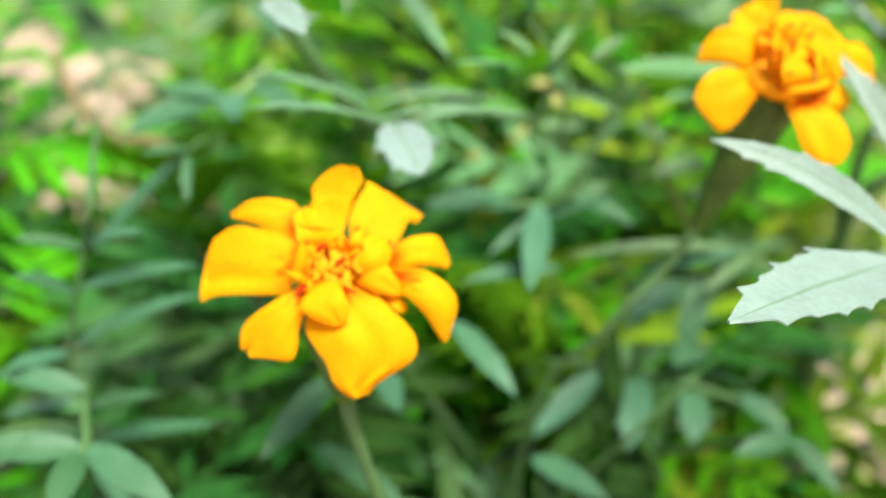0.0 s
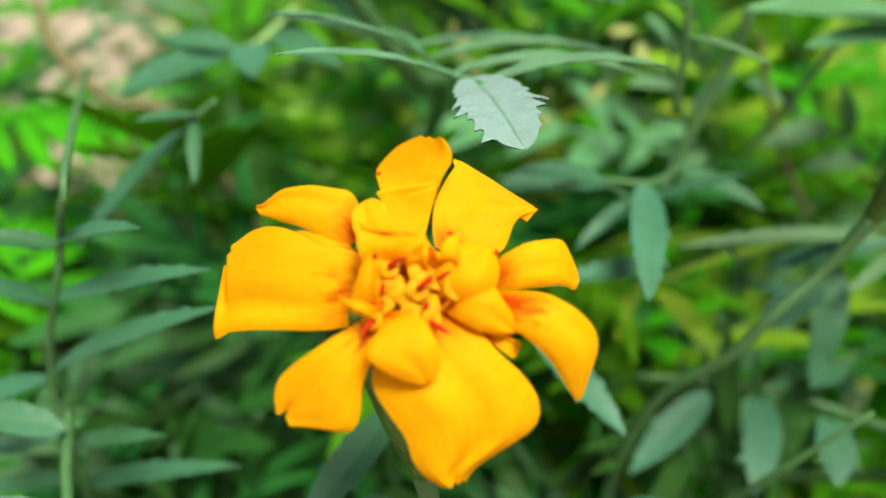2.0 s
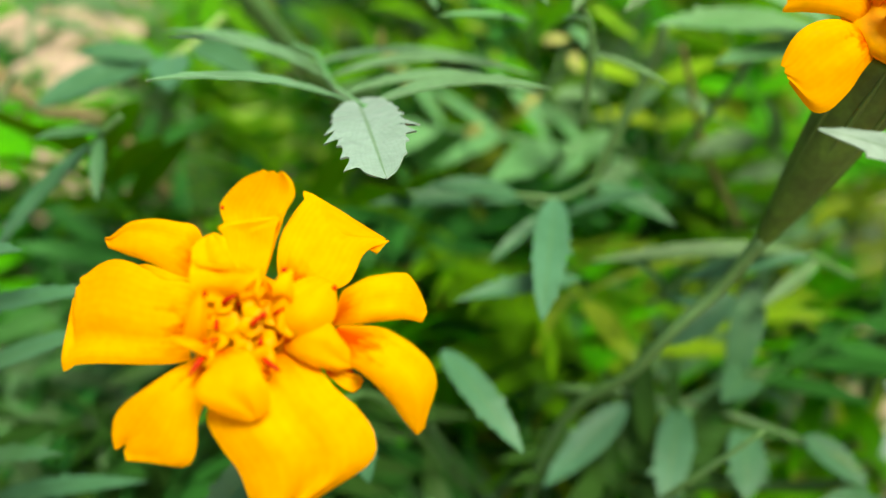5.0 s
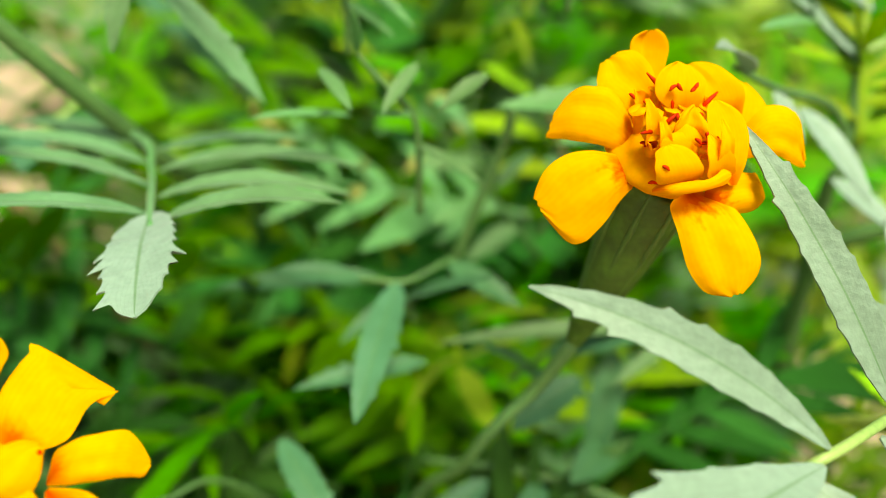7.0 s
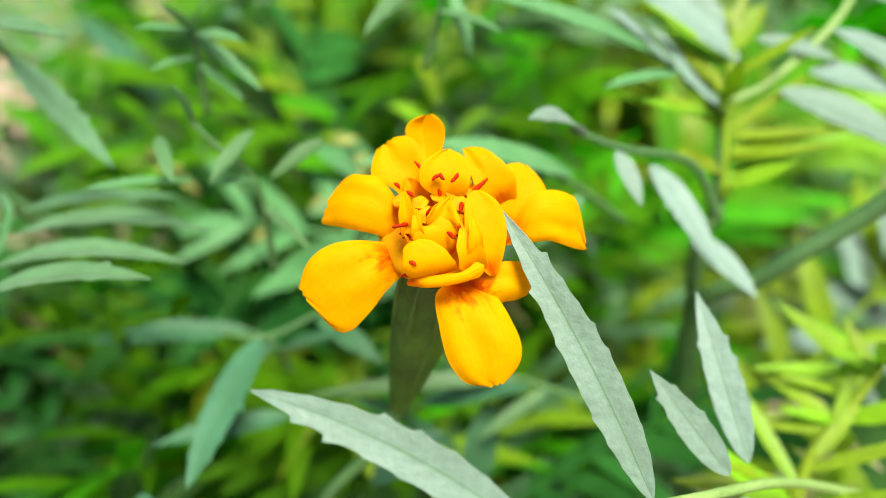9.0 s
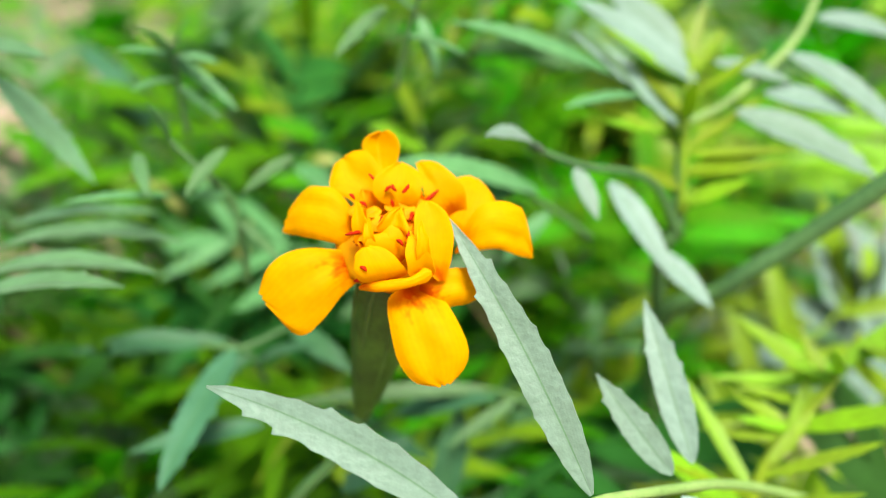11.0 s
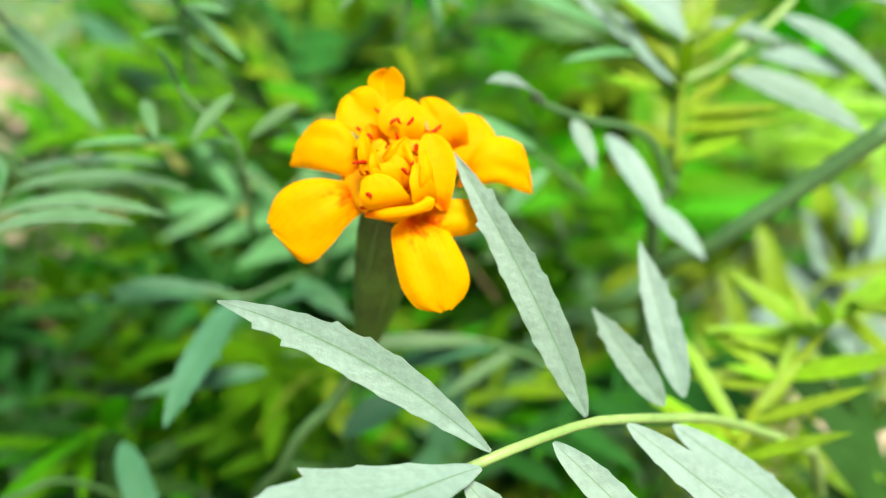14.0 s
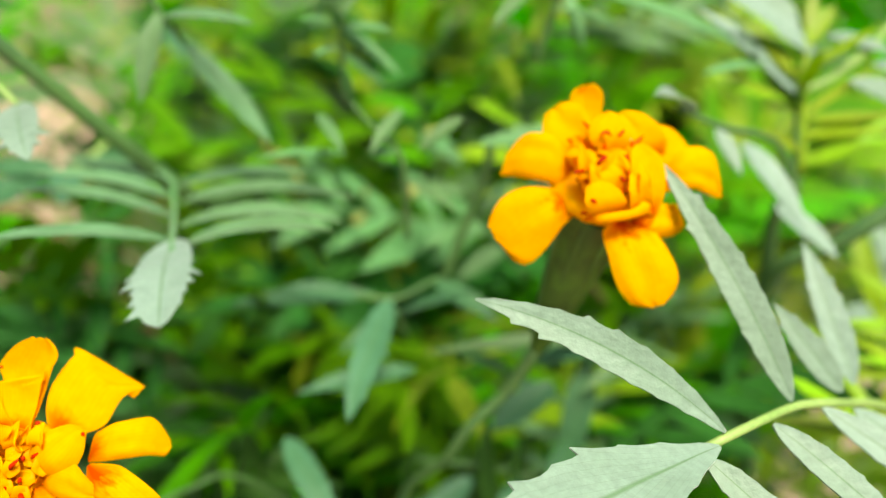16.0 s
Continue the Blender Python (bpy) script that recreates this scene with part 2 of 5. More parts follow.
def sheet(bm, rows, thick):
    """A thin closed blade from a grid of points (rows of equal length), with uv along and across."""
    uv = bm.loops.layers.uv.get("UVMap") or bm.loops.layers.uv.new("UVMap")
    m, n = len(rows), len(rows[0])
    nor = [[None] * n for _ in range(m)]
    for i in range(m):
        for j in range(n):
            du = rows[min(i + 1, m - 1)][j] - rows[max(i - 1, 0)][j]
            dv = rows[i][min(j + 1, n - 1)] - rows[i][max(j - 1, 0)]
            c = du.cross(dv)
            nor[i][j] = c.normalized() if c.length > 1e-14 else Vector((0, 0, 1))
    tops = [[bm.verts.new(rows[i][j] - nor[i][j] * thick / 2) for j in range(n)] for i in range(m)]
    lows = [[bm.verts.new(rows[i][j] + nor[i][j] * thick / 2) for j in range(n)] for i in range(m)]

    def face(vs, st):
        try:
            f = bm.faces.new(vs)
        except ValueError:
            return
        for lp, c in zip(f.loops, st):
            lp[uv].uv = c
    for i in range(m - 1):
        for j in range(n - 1):
            st = [(jj / (n - 1), ii / (m - 1)) for ii, jj in ((i, j), (i, j + 1), (i + 1, j + 1), (i + 1, j))]
            face((tops[i][j], tops[i][j + 1], tops[i + 1][j + 1], tops[i + 1][j]), st)
            face((lows[i + 1][j], lows[i + 1][j + 1], lows[i][j + 1], lows[i][j]), st[::-1])
    edge = [(i, 0) for i in range(m)] + [(m - 1, j) for j in range(1, n)] + [(i, n - 1) for i in range(m - 2, -1, -1)] + [(0, j) for j in range(n - 2, 0, -1)]
    for (a, b), (c, d) in zip(edge, edge[1:] + edge[:1]):
        st = [(b / (n - 1), a / (m - 1)), (d / (n - 1), c / (m - 1))]
        face((tops[a][b], tops[c][d], lows[c][d], lows[a][b]), [st[0], st[1], st[1], st[0]])
        for side in (tops, lows):
            rim = bm.edges.get((side[a][b], side[c][d]))
            if rim:
                rim.smooth = False
    return bm


def ease(x):
    x = max(0.0, min(1.0, x))
    return x * x * (3 - 2 * x)


STATIONS = (0, 0.1, 0.22, 0.36, 0.52, 0.68, 0.82, 0.93, 1.0)


def edge_line(widths, u):
    """A petal's edge, in millimetres from its midline, eased between nine stations."""
    k = max(i for i, s in enumerate(STATIONS[:-1]) if s <= u)
    a, b = max(k - 1, 0), min(k + 2, 8)
    f = (u - STATIONS[k]) / (STATIONS[k + 1] - STATIONS[k])
    reach = STATIONS[k + 1] - STATIONS[k]
    m0 = (widths[k + 1] - widths[a]) / (STATIONS[k + 1] - STATIONS[a]) * reach
    m1 = (widths[b] - widths[k]) / (STATIONS[b] - STATIONS[k]) * reach
    w = (2 * f ** 3 - 3 * f * f + 1) * widths[k] + (f ** 3 - 2 * f * f + f) * m0 + (3 * f * f - 2 * f ** 3) * widths[k + 1] + (f ** 3 - f * f) * m1
    return w * 0.001


def petal_mesh(base, tip, axis, left, right, lift=0.002, cup=-0.15, curl=0.0, ripple=0.14, crease=0.06, crease_at=None, notch=0.0, notch_at=0.0, shear=0.0, seed=0):
    """One ray floret. left, right: its edges at nine stations from foot to end; lift: arch along the flower's axis; cup: edges raised
    or lowered; curl: the end bends away from the axis; crease: a valley along the petal; notch: a dent in the end; shear: a slanting end."""
    crease_at = 0.35 * math.sin(seed * 1.7) if crease_at is None else crease_at
    bm = bmesh.new()
    base, tip, axis = vec(base), vec(tip), vec(axis).normalized()
    way = tip - base
    long = way.length
    way.normalize()
    side = way.cross(axis).normalized()
    up = side.cross(way).normalized()
    wide = (max(right) - min(left)) / 2 * 0.001
    rows, m, n = [], 26, 19
    for i in range(m + 1):
        u = 0.5 - 0.5 * math.cos(math.pi * (0.12 + 0.88 * i / m)) if i else 0.0
        lo, hi = edge_line(left, u), edge_line(right, u)
        full = min(1.0, (hi - lo) / (2 * wide))
        row = []
        for j in range(n):
            v = math.sin(math.pi / 2 * (-1 + 2 * j / (n - 1)))
            x = lo + (hi - lo) * (v + 1) / 2
            end = 1 - notch * math.exp(-((v - notch_at) / 0.4) ** 2) * ease(u * 2 - 1) + 0.008 * math.sin(v * 9 + seed * 2.1) * u
            h = lift * 4 * u * (1 - u) + cup * wide * v * v * full - curl * wide * u ** 3
            h += ripple * wide * ease(u * 1.5) * (noise.noise(Vector((u * 2.2, v * 1.6, seed * 3.1))) + 0.08 * math.sin(v * 6 + seed) * u)
            h -= crease * wide * math.exp(-((v - crease_at) / 0.25) ** 2) * ease(u * 1.5)
            # the rim turns back a little, as fresh petals do
            h -= 0.06 * wide * max(0.0, abs(v) - 0.8) * 5 * ease(u * 2)
            row.append(base + way * (u * end * long + shear * x) + side * x + up * h)
        rows.append(row)
    return sheet(bm, rows, 0.00012)


def leaflet_mesh(base, tip, wide, face_way=(0, -0.4, 1), droop=0.0, fold=0.16, teeth=9, tooth=0.10, swerve=0.0, blunt=0.0, fine=True, ripple=0.04, narrow=0.0, seed=0, bm=None):
    """A toothed lance-shaped leaflet. wide: half width; droop: how far the middle stands above the chord; fold: edges raised from the midrib; narrow: drawn in towards its foot."""
    bm = bm or bmesh.new()
    base, tip = vec(base), vec(tip)
    way = tip - base
    long = way.length
    way.normalize()
    side = way.cross(vec(face_way)).normalized()
    up = side.cross(way).normalized()
    steps = teeth * 4 if fine else teeth * 2
    n = 9 if fine else 3
    rows = []
    for i in range(steps + 1):
        u = i / steps
        p, q = 0.62 - 0.15 * blunt, 0.92 - 0.45 * blunt
        top = p / (p + q)
        shape = (max(u, 0.004) ** p) * ((1 - u) ** q) / (top ** p * (1 - top) ** q)
        shape *= 1 - narrow * (1 - ease(u / 0.45))
        ph = (u * teeth) % 1.0
        jag = [0.0, 0.25, 1.0, 0.12][int(round(ph * 4)) % 4] if fine else (1.0 if i % 2 else 0.0)
        inside = ease(u / 0.2) * ease((1 - u) / 0.3)
        row = []
        for j in range(n):
            v = -1 + 2 * j / (n - 1)
            edge = abs(v) > 0.99
            luck = (math.sin(int(u * teeth) * 12.9898 + v * 78.2 + seed * 37.7) * 43758.5) % 1.0
            uneven = 0.34 + 2.0 * luck ** 3 * (0.25 + u)
            w = wide * max(shape, 0.03 + 0.0 * u)
            x = v * w + (v * wide * tooth * jag * inside * uneven if edge else 0)
            along = u * long + (tooth * wide * 1.1 * jag * inside * uneven if edge else 0)
            h = droop * 4 * u * (1 - u) * long + fold * w * abs(v) + ripple * wide * noise.noise(Vector((u * 6, v * 1.5, seed * 7.7)))
            h += ripple * wide * 0.5 * math.sin(u * 40 + v * 2 + seed) * abs(v)
            row.append(base + way * along + side * (x + swerve * 4 * u * (1 - u) * long) + up * h)
        rows.append(row)
    return sheet(bm, rows, 0.0003 if fine else 0.0002)


# ---- ground ----
def make_ground():
    bm = bmesh.new()
    size, fine = 40.0, 90
    xs = [math.copysign(abs(t) ** 3, t) * size for t in np.linspace(-1, 1, fine)]
    grid = []
    for y in xs:
        row = []
        for x in xs:
            near = math.exp(-(x * x + y * y) / 9)
            z = 0.02 * noise.noise(Vector((x * 1.3, y * 1.3, 0))) * near + 0.008 * noise.noise(Vector((x * 9, y * 9, 4))) * near
            row.append(bm.verts.new((x, y + 0.5, z)))
        grid.append(row)
    for a, b in zip(grid, grid[1:]):
        for j in range(fine - 1):
            bm.faces.new((a[j], a[j + 1], b[j + 1], b[j]))
    ob = mesh_object("ground", bm, SOIL)
    tagged(ob, "bare pale sandy earth under the marigolds", "ground", kind="structure")


make_ground()


# ---- the two flower heads ----
def flower_head(plant, centre, axis, foot, stem_points, radius):
    """The green cup with its ribs and teeth, and the stalk below it. Returns the cup, which carries the petals."""
    centre, axis, foot = vec(centre), vec(axis).normalized(), vec(foot)
    bm = bmesh.new()
    mid = centre * 0.45 + foot * 0.55
    tube(bm, [foot, foot * 0.85 + centre * 0.15, mid, centre * 0.85 + foot * 0.15, centre], [radius * 0.24, radius * 0.38, radius * 0.64, radius * 0.90, radius * 1.0, radius * 0.95], 26, 20, 0.03)
    cup = adopt(part("flower_head", bm, CUP, None, "marigold head on a ribbed dark green cup"), plant)
    way = (centre - foot).normalized()
    a = way.orthogonal().normalized()
    b = way.cross(a)
    for k in range(8):
        t = 2 * math.pi * k / 8 + 0.3
        out = a * math.cos(t) + b * math.sin(t)
        bm = bmesh.new()
        tube(bm, [foot + out * radius * 0.29 + (centre - foot) * 0.06, mid + out * radius * 0.70, centre * 0.85 + foot * 0.15 + out * radius * 1.0, centre + out * radius * 0.93 + way * radius * 0.25],
             [radius * 0.05, radius * 0.085, radius * 0.085, radius * 0.02], 12, 6)
        part("cup_rib", bm, CUP_RIB, cup)
    bm = bmesh.new()
    n = len(stem_points)
    tube(bm, [foot + (centre - foot) * 0.03] + stem_points, [radius * 0.27, radius * 0.23, radius * 0.22, radius * 0.22, radius * 0.26], 30, 10)
    adopt(part("stem", bm, STEM, None), plant)
    return cup


def florets(cup, centre, axis, spread, count, seed, tall, ruffles):
    """The disc: an orange cushion, ruffled inner petals, five-lobed tube florets and the small dark red curled anthers between them."""
    rnd = random.Random(seed)
    centre, axis = vec(centre), vec(axis).normalized()
    a = axis.orthogonal().normalized()
    b = axis.cross(a)
    bm = bmesh.new()
    tube(bm, [centre - axis * 0.004, centre - axis * 0.0010, centre + axis * 0.0014], [spread * 1.3, spread * 2.0, spread * 1.7, spread * 0.5], 8, 16)
    part("disc", bm, FLORET, cup)
    for k in range(ruffles):
        t = 2 * math.pi * k / ruffles + rnd.uniform(-0.2, 0.2)
        out = a * math.cos(t) + b * math.sin(t)
        turn = (Matrix.Rotation(rnd.uniform(-0.5, 0.5), 3, axis) @ out + axis * 0.3).normalized()
        p = centre + out * spread * rnd.uniform(0.85, 1.1)
        tip = p + (axis + out * rnd.uniform(0.2, 0.6)).normalized() * tall * rnd.uniform(0.7, 1.0)
        half = rnd.uniform(1.0, 1.6)
        form = [half * w * rnd.uniform(0.9, 1.1) for w in (0.5, 0.6, 0.75, 0.9, 1.0, 1.0, 0.9, 0.65, 0.3)]
        part("ruffle", petal_mesh(p - axis * 0.002, tip, -turn, [-w for w in form], form,
                                  lift=0.0004, cup=rnd.uniform(0.4, 0.9), curl=rnd.uniform(-0.3, 0.7), ripple=0.4, notch=0.08, seed=k + seed), FLORET, cup)
    for k in range(count):
        r = spread * 0.95 * math.sqrt((k + 0.3) / count)
        t = k * 2.39996 + rnd.uniform(-0.2, 0.2)
        out = a * math.cos(t) + b * math.sin(t)
        p = centre + out * r
        way = (axis + out * (0.5 * r / spread) + Vector((rnd.uniform(-.15, .15), rnd.uniform(-.15, .15), 0))).normalized()
        h = tall * rnd.uniform(0.55, 0.9)
        bm = bmesh.new()
        r = rnd.uniform(0.9, 1.15)
        # an open tube: up to the flared mouth and down again inside
        tube(bm, [p - axis * 0.001, p + way * h * 0.5, p + way * h * 0.85, p + way * h, p + way * h * 0.97, p + way * h * 0.75], [0.0006 * r, 0.0007 * r, 0.0009 * r, 0.0013 * r, 0.0010 * r, 0.0003], 15, 10, 0.07)
        q = p + way * h * 0.9
        part("floret", bm, FLORET, cup)
        if k % 2:
            bm = bmesh.new()
            bow = (out * rnd.uniform(-0.3, 1.0) + a * rnd.uniform(-0.7, 0.7)).normalized()
            tube(bm, [q, q + (way * 0.9 + bow * 0.3) * 0.0012, q + (way * 1.1 + bow * 1.2) * 0.0017], [0.00020, 0.00034, 0.00034, 0.00012], 7, 7)
            part("anther", bm, FLUSH, cup, "dark red curled anther")


def red_tip(cup, place, way, long):
    """A curled dark red margin."""
    bm = bmesh.new()
    p, way = vec(place), vec(way).normalized()
    side = way.orthogonal().normalized()
    tube(bm, [p, p + way * long * 0.42 + side * long * 0.12, p + way * long * 0.85], [0.00012, 0.00030, 0.00026, 0.00007], 7, 6)
    part("margin", bm, FLUSH, cup, "dark red petal margin")


def petal(head, face, base, tip, left, right, flush=False, **relief):
    part("petal", petal_mesh(base, tip, face, left, right, seed=len(head.children) + 1, **relief), PETAL_FLUSHED if flush else PETAL, head,
         "orange petal flushed red at its foot" if flush else "")


plant_a = thing("marigold_plant", (0.03, 0.03, 0), "marigold plant with a fully open orange flower and feathery leaves", "plant", "flowering marigolds")
AXIS_A = (0.05, -0.75, 0.66)
FACE_A = (0.055, -0.83, 0.55)
head_a = flower_head(plant_a, (-0.0016, 0.0035, 0.3372), AXIS_A, (0.0020, 0.0015, 0.3104), [(0.0028, 0.0012, 0.3060), (0.0060, 0.0020, 0.2920), (0.014, 0.010, 0.25), (0.028, 0.028, 0.12), (0.03, 0.03, 0.0)], 0.0060)
# PETALS a
petal(head_a, FACE_A, (0.0053, 0.0058, 0.3413), (0.0116, 0.0145, 0.3468), (-2.6, -3.8, -4.8, -5.6, -6.0, -6.2, -6.2, -6.0, 4.6), (0.8, 2.0, 3.4, 4.3, 4.1, 3.7, 4.0, 4.9, 5.2), lift=0.001, cup=0.05, notch=0.2, notch_at=0.12, curl=-0.1, ripple=0.05)
petal(head_a, FACE_A, (0.0001, 0.0050, 0.3429), (0.0009, 0.0132, 0.3534), (1.3, -3.0, -3.2, -3.5, -3.8, -4.5, -3.3, -1.7, 0.2), (1.5, 1.7, 2.0, 2.3, 2.8, 3.4, 4.3, 3.9, 3.0), lift=-0.001, cup=0.22, curl=-0.35)
petal(head_a, FACE_A, (0.0001, 0.0044, 0.3432), (0.0000, 0.0089, 0.3505), (1.4, -2.8, -2.9, -3.0, -3.0, -3.1, -3.2, 2.9, 3.5), (1.7, 1.8, 2.0, 2.3, 2.6, 2.9, 3.2, 3.5, 3.6), lift=-0.0006, cup=0.15, notch=0.12, ripple=0.06)
petal(head_a, FACE_A, (-0.0059, 0.0065, 0.3431), (-0.0185, 0.0118, 0.3457), (0.4, -1.3, -1.2, -1.0, -1.0, -1.2, -1.3, -1.4, -0.9), (0.8, 3.7, 5.1, 4.7, 4.2, 3.3, 2.2, -0.0, -0.5), lift=0.002, cup=-0.15)
petal(head_a, FACE_A, (-0.0019, 0.0030, 0.3374), (-0.0235, 0.0061, 0.3364), (-1.4, -2.8, -3.8, -4.2, -4.3, -4.5, -4.9, -5.3, 2.6), (-1.2, 3.3, 4.9, 5.7, 6.4, 7.6, 8.0, 7.4, 6.1), lift=0.003, cup=-0.1, flush=True, crease=0.14, crease_at=-0.45, ripple=0.04, shear=-0.29)
petal(head_a, FACE_A, (0.0099, 0.0017, 0.3384), (0.0206, -0.0037, 0.3286), (-1.0, -2.8, -4.5, -5.4, -5.9, -5.8, -4.5, -1.6, 0.0), (-0.3, 0.7, 1.0, 0.5, 0.3, 0.4, 0.8, 1.0, 1.1), lift=0.004, cup=-0.35, flush=True)
petal(head_a, FACE_A, (0.0097, 0.0038, 0.3398), (0.0207, 0.0071, 0.3389), (1.2, -2.1, -3.0, -3.7, -3.9, -4.0, -3.7, -1.9, 0.0), (1.6, 1.6, 1.6, 1.5, 1.5, 1.5, 1.8, 2.1, 1.0), lift=0.003, cup=-0.25)
petal(head_a, FACE_A, (-0.0017, 0.0004, 0.3376), (-0.0115, -0.0076, 0.3259), (-1.2, -1.2, -1.4, -1.6, -2.3, -3.9, -4.0, -0.5, 1.6), (-1.0, 1.6, 2.4, 3.5, 4.5, 5.5, 5.8, 5.0, 4.0), lift=0.003, cup=-0.22, notch=0.05, notch_at=0.25, flush=True)
petal(head_a, FACE_A, (0.0007, 0.0010, 0.3372), (0.0061, -0.0106, 0.3214), (-1.6, -5.0, -6.7, -8.1, -10.2, -11.1, -9.5, -2.7, -0.9), (-0.8, 3.8, 5.5, 6.5, 5.6, 4.4, 4.2, 3.1, 1.7), lift=0.004, cup=-0.14, crease=0.16, crease_at=-0.1)
petal(head_a, FACE_A, (0.0033, 0.0003, 0.3389), (0.0093, 0.0042, 0.3443), (0.6, -1.5, -2.3, -2.5, -2.7, -2.3, -1.8, -1.0, 0.3), (1.1, 2.8, 3.4, 3.9, 4.1, 3.8, 3.1, 2.0, 1.3), lift=0.003, cup=-0.3)
petal(head_a, FACE_A, (0.0040, 0.0005, 0.3383), (0.0130, -0.0012, 0.3356), (-0.8, -1.7, -2.9, -3.3, -3.7, -2.7, -1.8, -1.1, -0.7), (-0.6, 0.7, 1.0, 1.2, 1.4, 1.2, 1.0, 0.4, 0.1), lift=0.003, cup=-0.3)
petal(head_a, FACE_A, (-0.0017, -0.0014, 0.3386), (0.0018, -0.0083, 0.3337), (0.0, -1.2, -2.2, -2.9, -3.2, -3.3, -3.2, -2.5, -1.2), (1.6, 1.9, 1.8, 3.5, 4.1, 3.4, 2.2, 0.8, -0.3), lift=0.003, cup=-0.2)
petal(head_a, FACE_A, (-0.0028, 0.0044, 0.3432), (-0.0047, 0.0080, 0.3479), (0.5, -0.5, -1.7, -2.4, -2.6, -2.4, -2.2, -1.5, -0.4), (2.2, 2.2, 2.1, 1.9, 1.8, 1.7, 1.6, 1.0, 0.5), lift=0.001, cup=0.15)
petal(head_a, FACE_A, (-0.0020, 0.0018, 0.3420), (-0.0023, 0.0017, 0.3478), (1.6, 0.4, -1.2, -2.7, -2.9, -3.2, -3.2, -3.1, -2.8), (1.8, 1.9, 2.1, 2.3, 2.8, 3.7, 3.6, -1.9, -2.5), lift=0.0008, cup=0.25, ripple=0.3, curl=0.35)
petal(head_a, FACE_A, (-0.0040, -0.0019, 0.3384), (-0.0037, -0.0007, 0.3455), (0.8, -0.3, -1.7, -1.7, -1.5, -1.3, -1.1, -0.6, -0.0), (1.1, 1.2, 1.1, 0.9, 0.8, 0.8, 0.8, 0.4, 0.2), lift=0.001, cup=0.7)
petal(head_a, FACE_A, (-0.0028, -0.0014, 0.3387), (-0.0071, -0.0034, 0.3414), (-0.8, -1.3, -1.2, -1.1, -0.9, -0.7, -0.5, -0.2, 0.1), (0.5, 0.9, 0.4, 0.1, 0.2, 0.4, 0.3, 0.2, 0.2), cup=0.5, ripple=0.3)
petal(head_a, FACE_A, (0.0088, -0.0002, 0.3345), (0.0132, 0.0000, 0.3322), (-0.6, -0.6, -0.7, -0.8, -0.9, -1.0, -1.0, -0.6, -0.4), (-0.3, 0.4, 0.5, 0.7, 0.9, 1.0, 1.1, 0.7, 0.5), cup=0.4)
petal(head_a, FACE_A, (-0.0060, 0.0056, 0.3419), (-0.0147, 0.0092, 0.3428), (-0.7, -0.7, -0.6, -0.6, -0.5, -0.5, -0.3, -0.1, -0.0), (0.0, 0.7, 0.6, 0.6, 0.7, 0.7, 0.5, 0.2, 0.1), cup=-0.2)
petal(head_a, FACE_A, (0.0045, 0.0026, 0.3426), (0.0054, 0.0025, 0.3465), (-1.0, -1.0, -1.0, -1.0, -1.0, -1.0, -1.0, -0.6, -0.4), (1.0, 1.0, 1.0, 1.2, 1.2, 1.3, 1.0, 0.6, 0.5), cup=0.6)
petal(head_a, FACE_A, (0.0009, 0.0027, 0.3423), (0.0015, 0.0026, 0.3466), (1.5, 0.9, -0.9, -0.9, -0.9, -0.9, -0.6, -0.1, 0.3), (1.9, 1.9, 1.6, 1.4, 1.2, 1.1, 1.1, 0.8, 0.5), cup=0.8, ripple=0.35)
red_tip(head_a, (-0.0056, 0.0034, 0.3457), (0.70, 0.34, 0.63), 0.0010)
red_tip(head_a, (-0.0051, 0.0033, 0.3465), (0.97, -0.13, -0.20), 0.0009)
red_tip(head_a, (-0.0032, -0.0010, 0.3458), (0.17, -0.48, -0.86), 0.0009)
red_tip(head_a, (-0.0037, 0.0103, 0.3500), (0.36, 0.45, 0.82), 0.0008)
red_tip(head_a, (-0.0025, -0.0006, 0.3418), (0.07, -0.49, -0.87), 0.0012)
red_tip(head_a, (-0.0027, -0.0011, 0.3413), (0.52, -0.42, -0.74), 0.0008)
red_tip(head_a, (0.0028, 0.0001, 0.3423), (-0.16, -0.48, -0.86), 0.0009)
red_tip(head_a, (0.0021, -0.0021, 0.3393), (0.39, 0.44, 0.81), 0.0011)
red_tip(head_a, (-0.0021, 0.0009, 0.3425), (0.98, 0.08, 0.18), 0.0012)
red_tip(head_a, (-0.0006, 0.0011, 0.3428), (0.94, -0.18, -0.29), 0.0013)
red_tip(head_a, (0.0046, 0.0020, 0.3465), (0.97, 0.11, 0.23), 0.0009)
red_tip(head_a, (0.0100, 0.0031, 0.3438), (0.90, -0.23, -0.38), 0.0007)
red_tip(head_a, (0.0113, -0.0008, 0.3348), (0.94, -0.19, -0.30), 0.0015)
red_tip(head_a, (-0.0032, -0.0034, 0.3367), (0.93, 0.16, 0.32), 0.0012)
# END a
florets(head_a, (0.0000, 0.0014, 0.3386), AXIS_A, 0.0036, 15, 3, 0.0044, 6)

plant_b = thing("marigold_plant", (0.045, 0.075, 0), "marigold plant with an orange flower on a long green cup", "plant", "flowering marigolds")
AXIS_B = (0.15, -0.5, 0.85)
FACE_B = (0.09, -0.90, 0.43)
head_b = flower_head(plant_b, (0.0882, 0.0396, 0.3612), AXIS_B, (0.0795, 0.0470, 0.3260), [(0.0738, 0.0470, 0.316), (0.0620, 0.0463, 0.2995), (0.045, 0.062, 0.24), (0.045, 0.075, 0.0)], 0.0053)
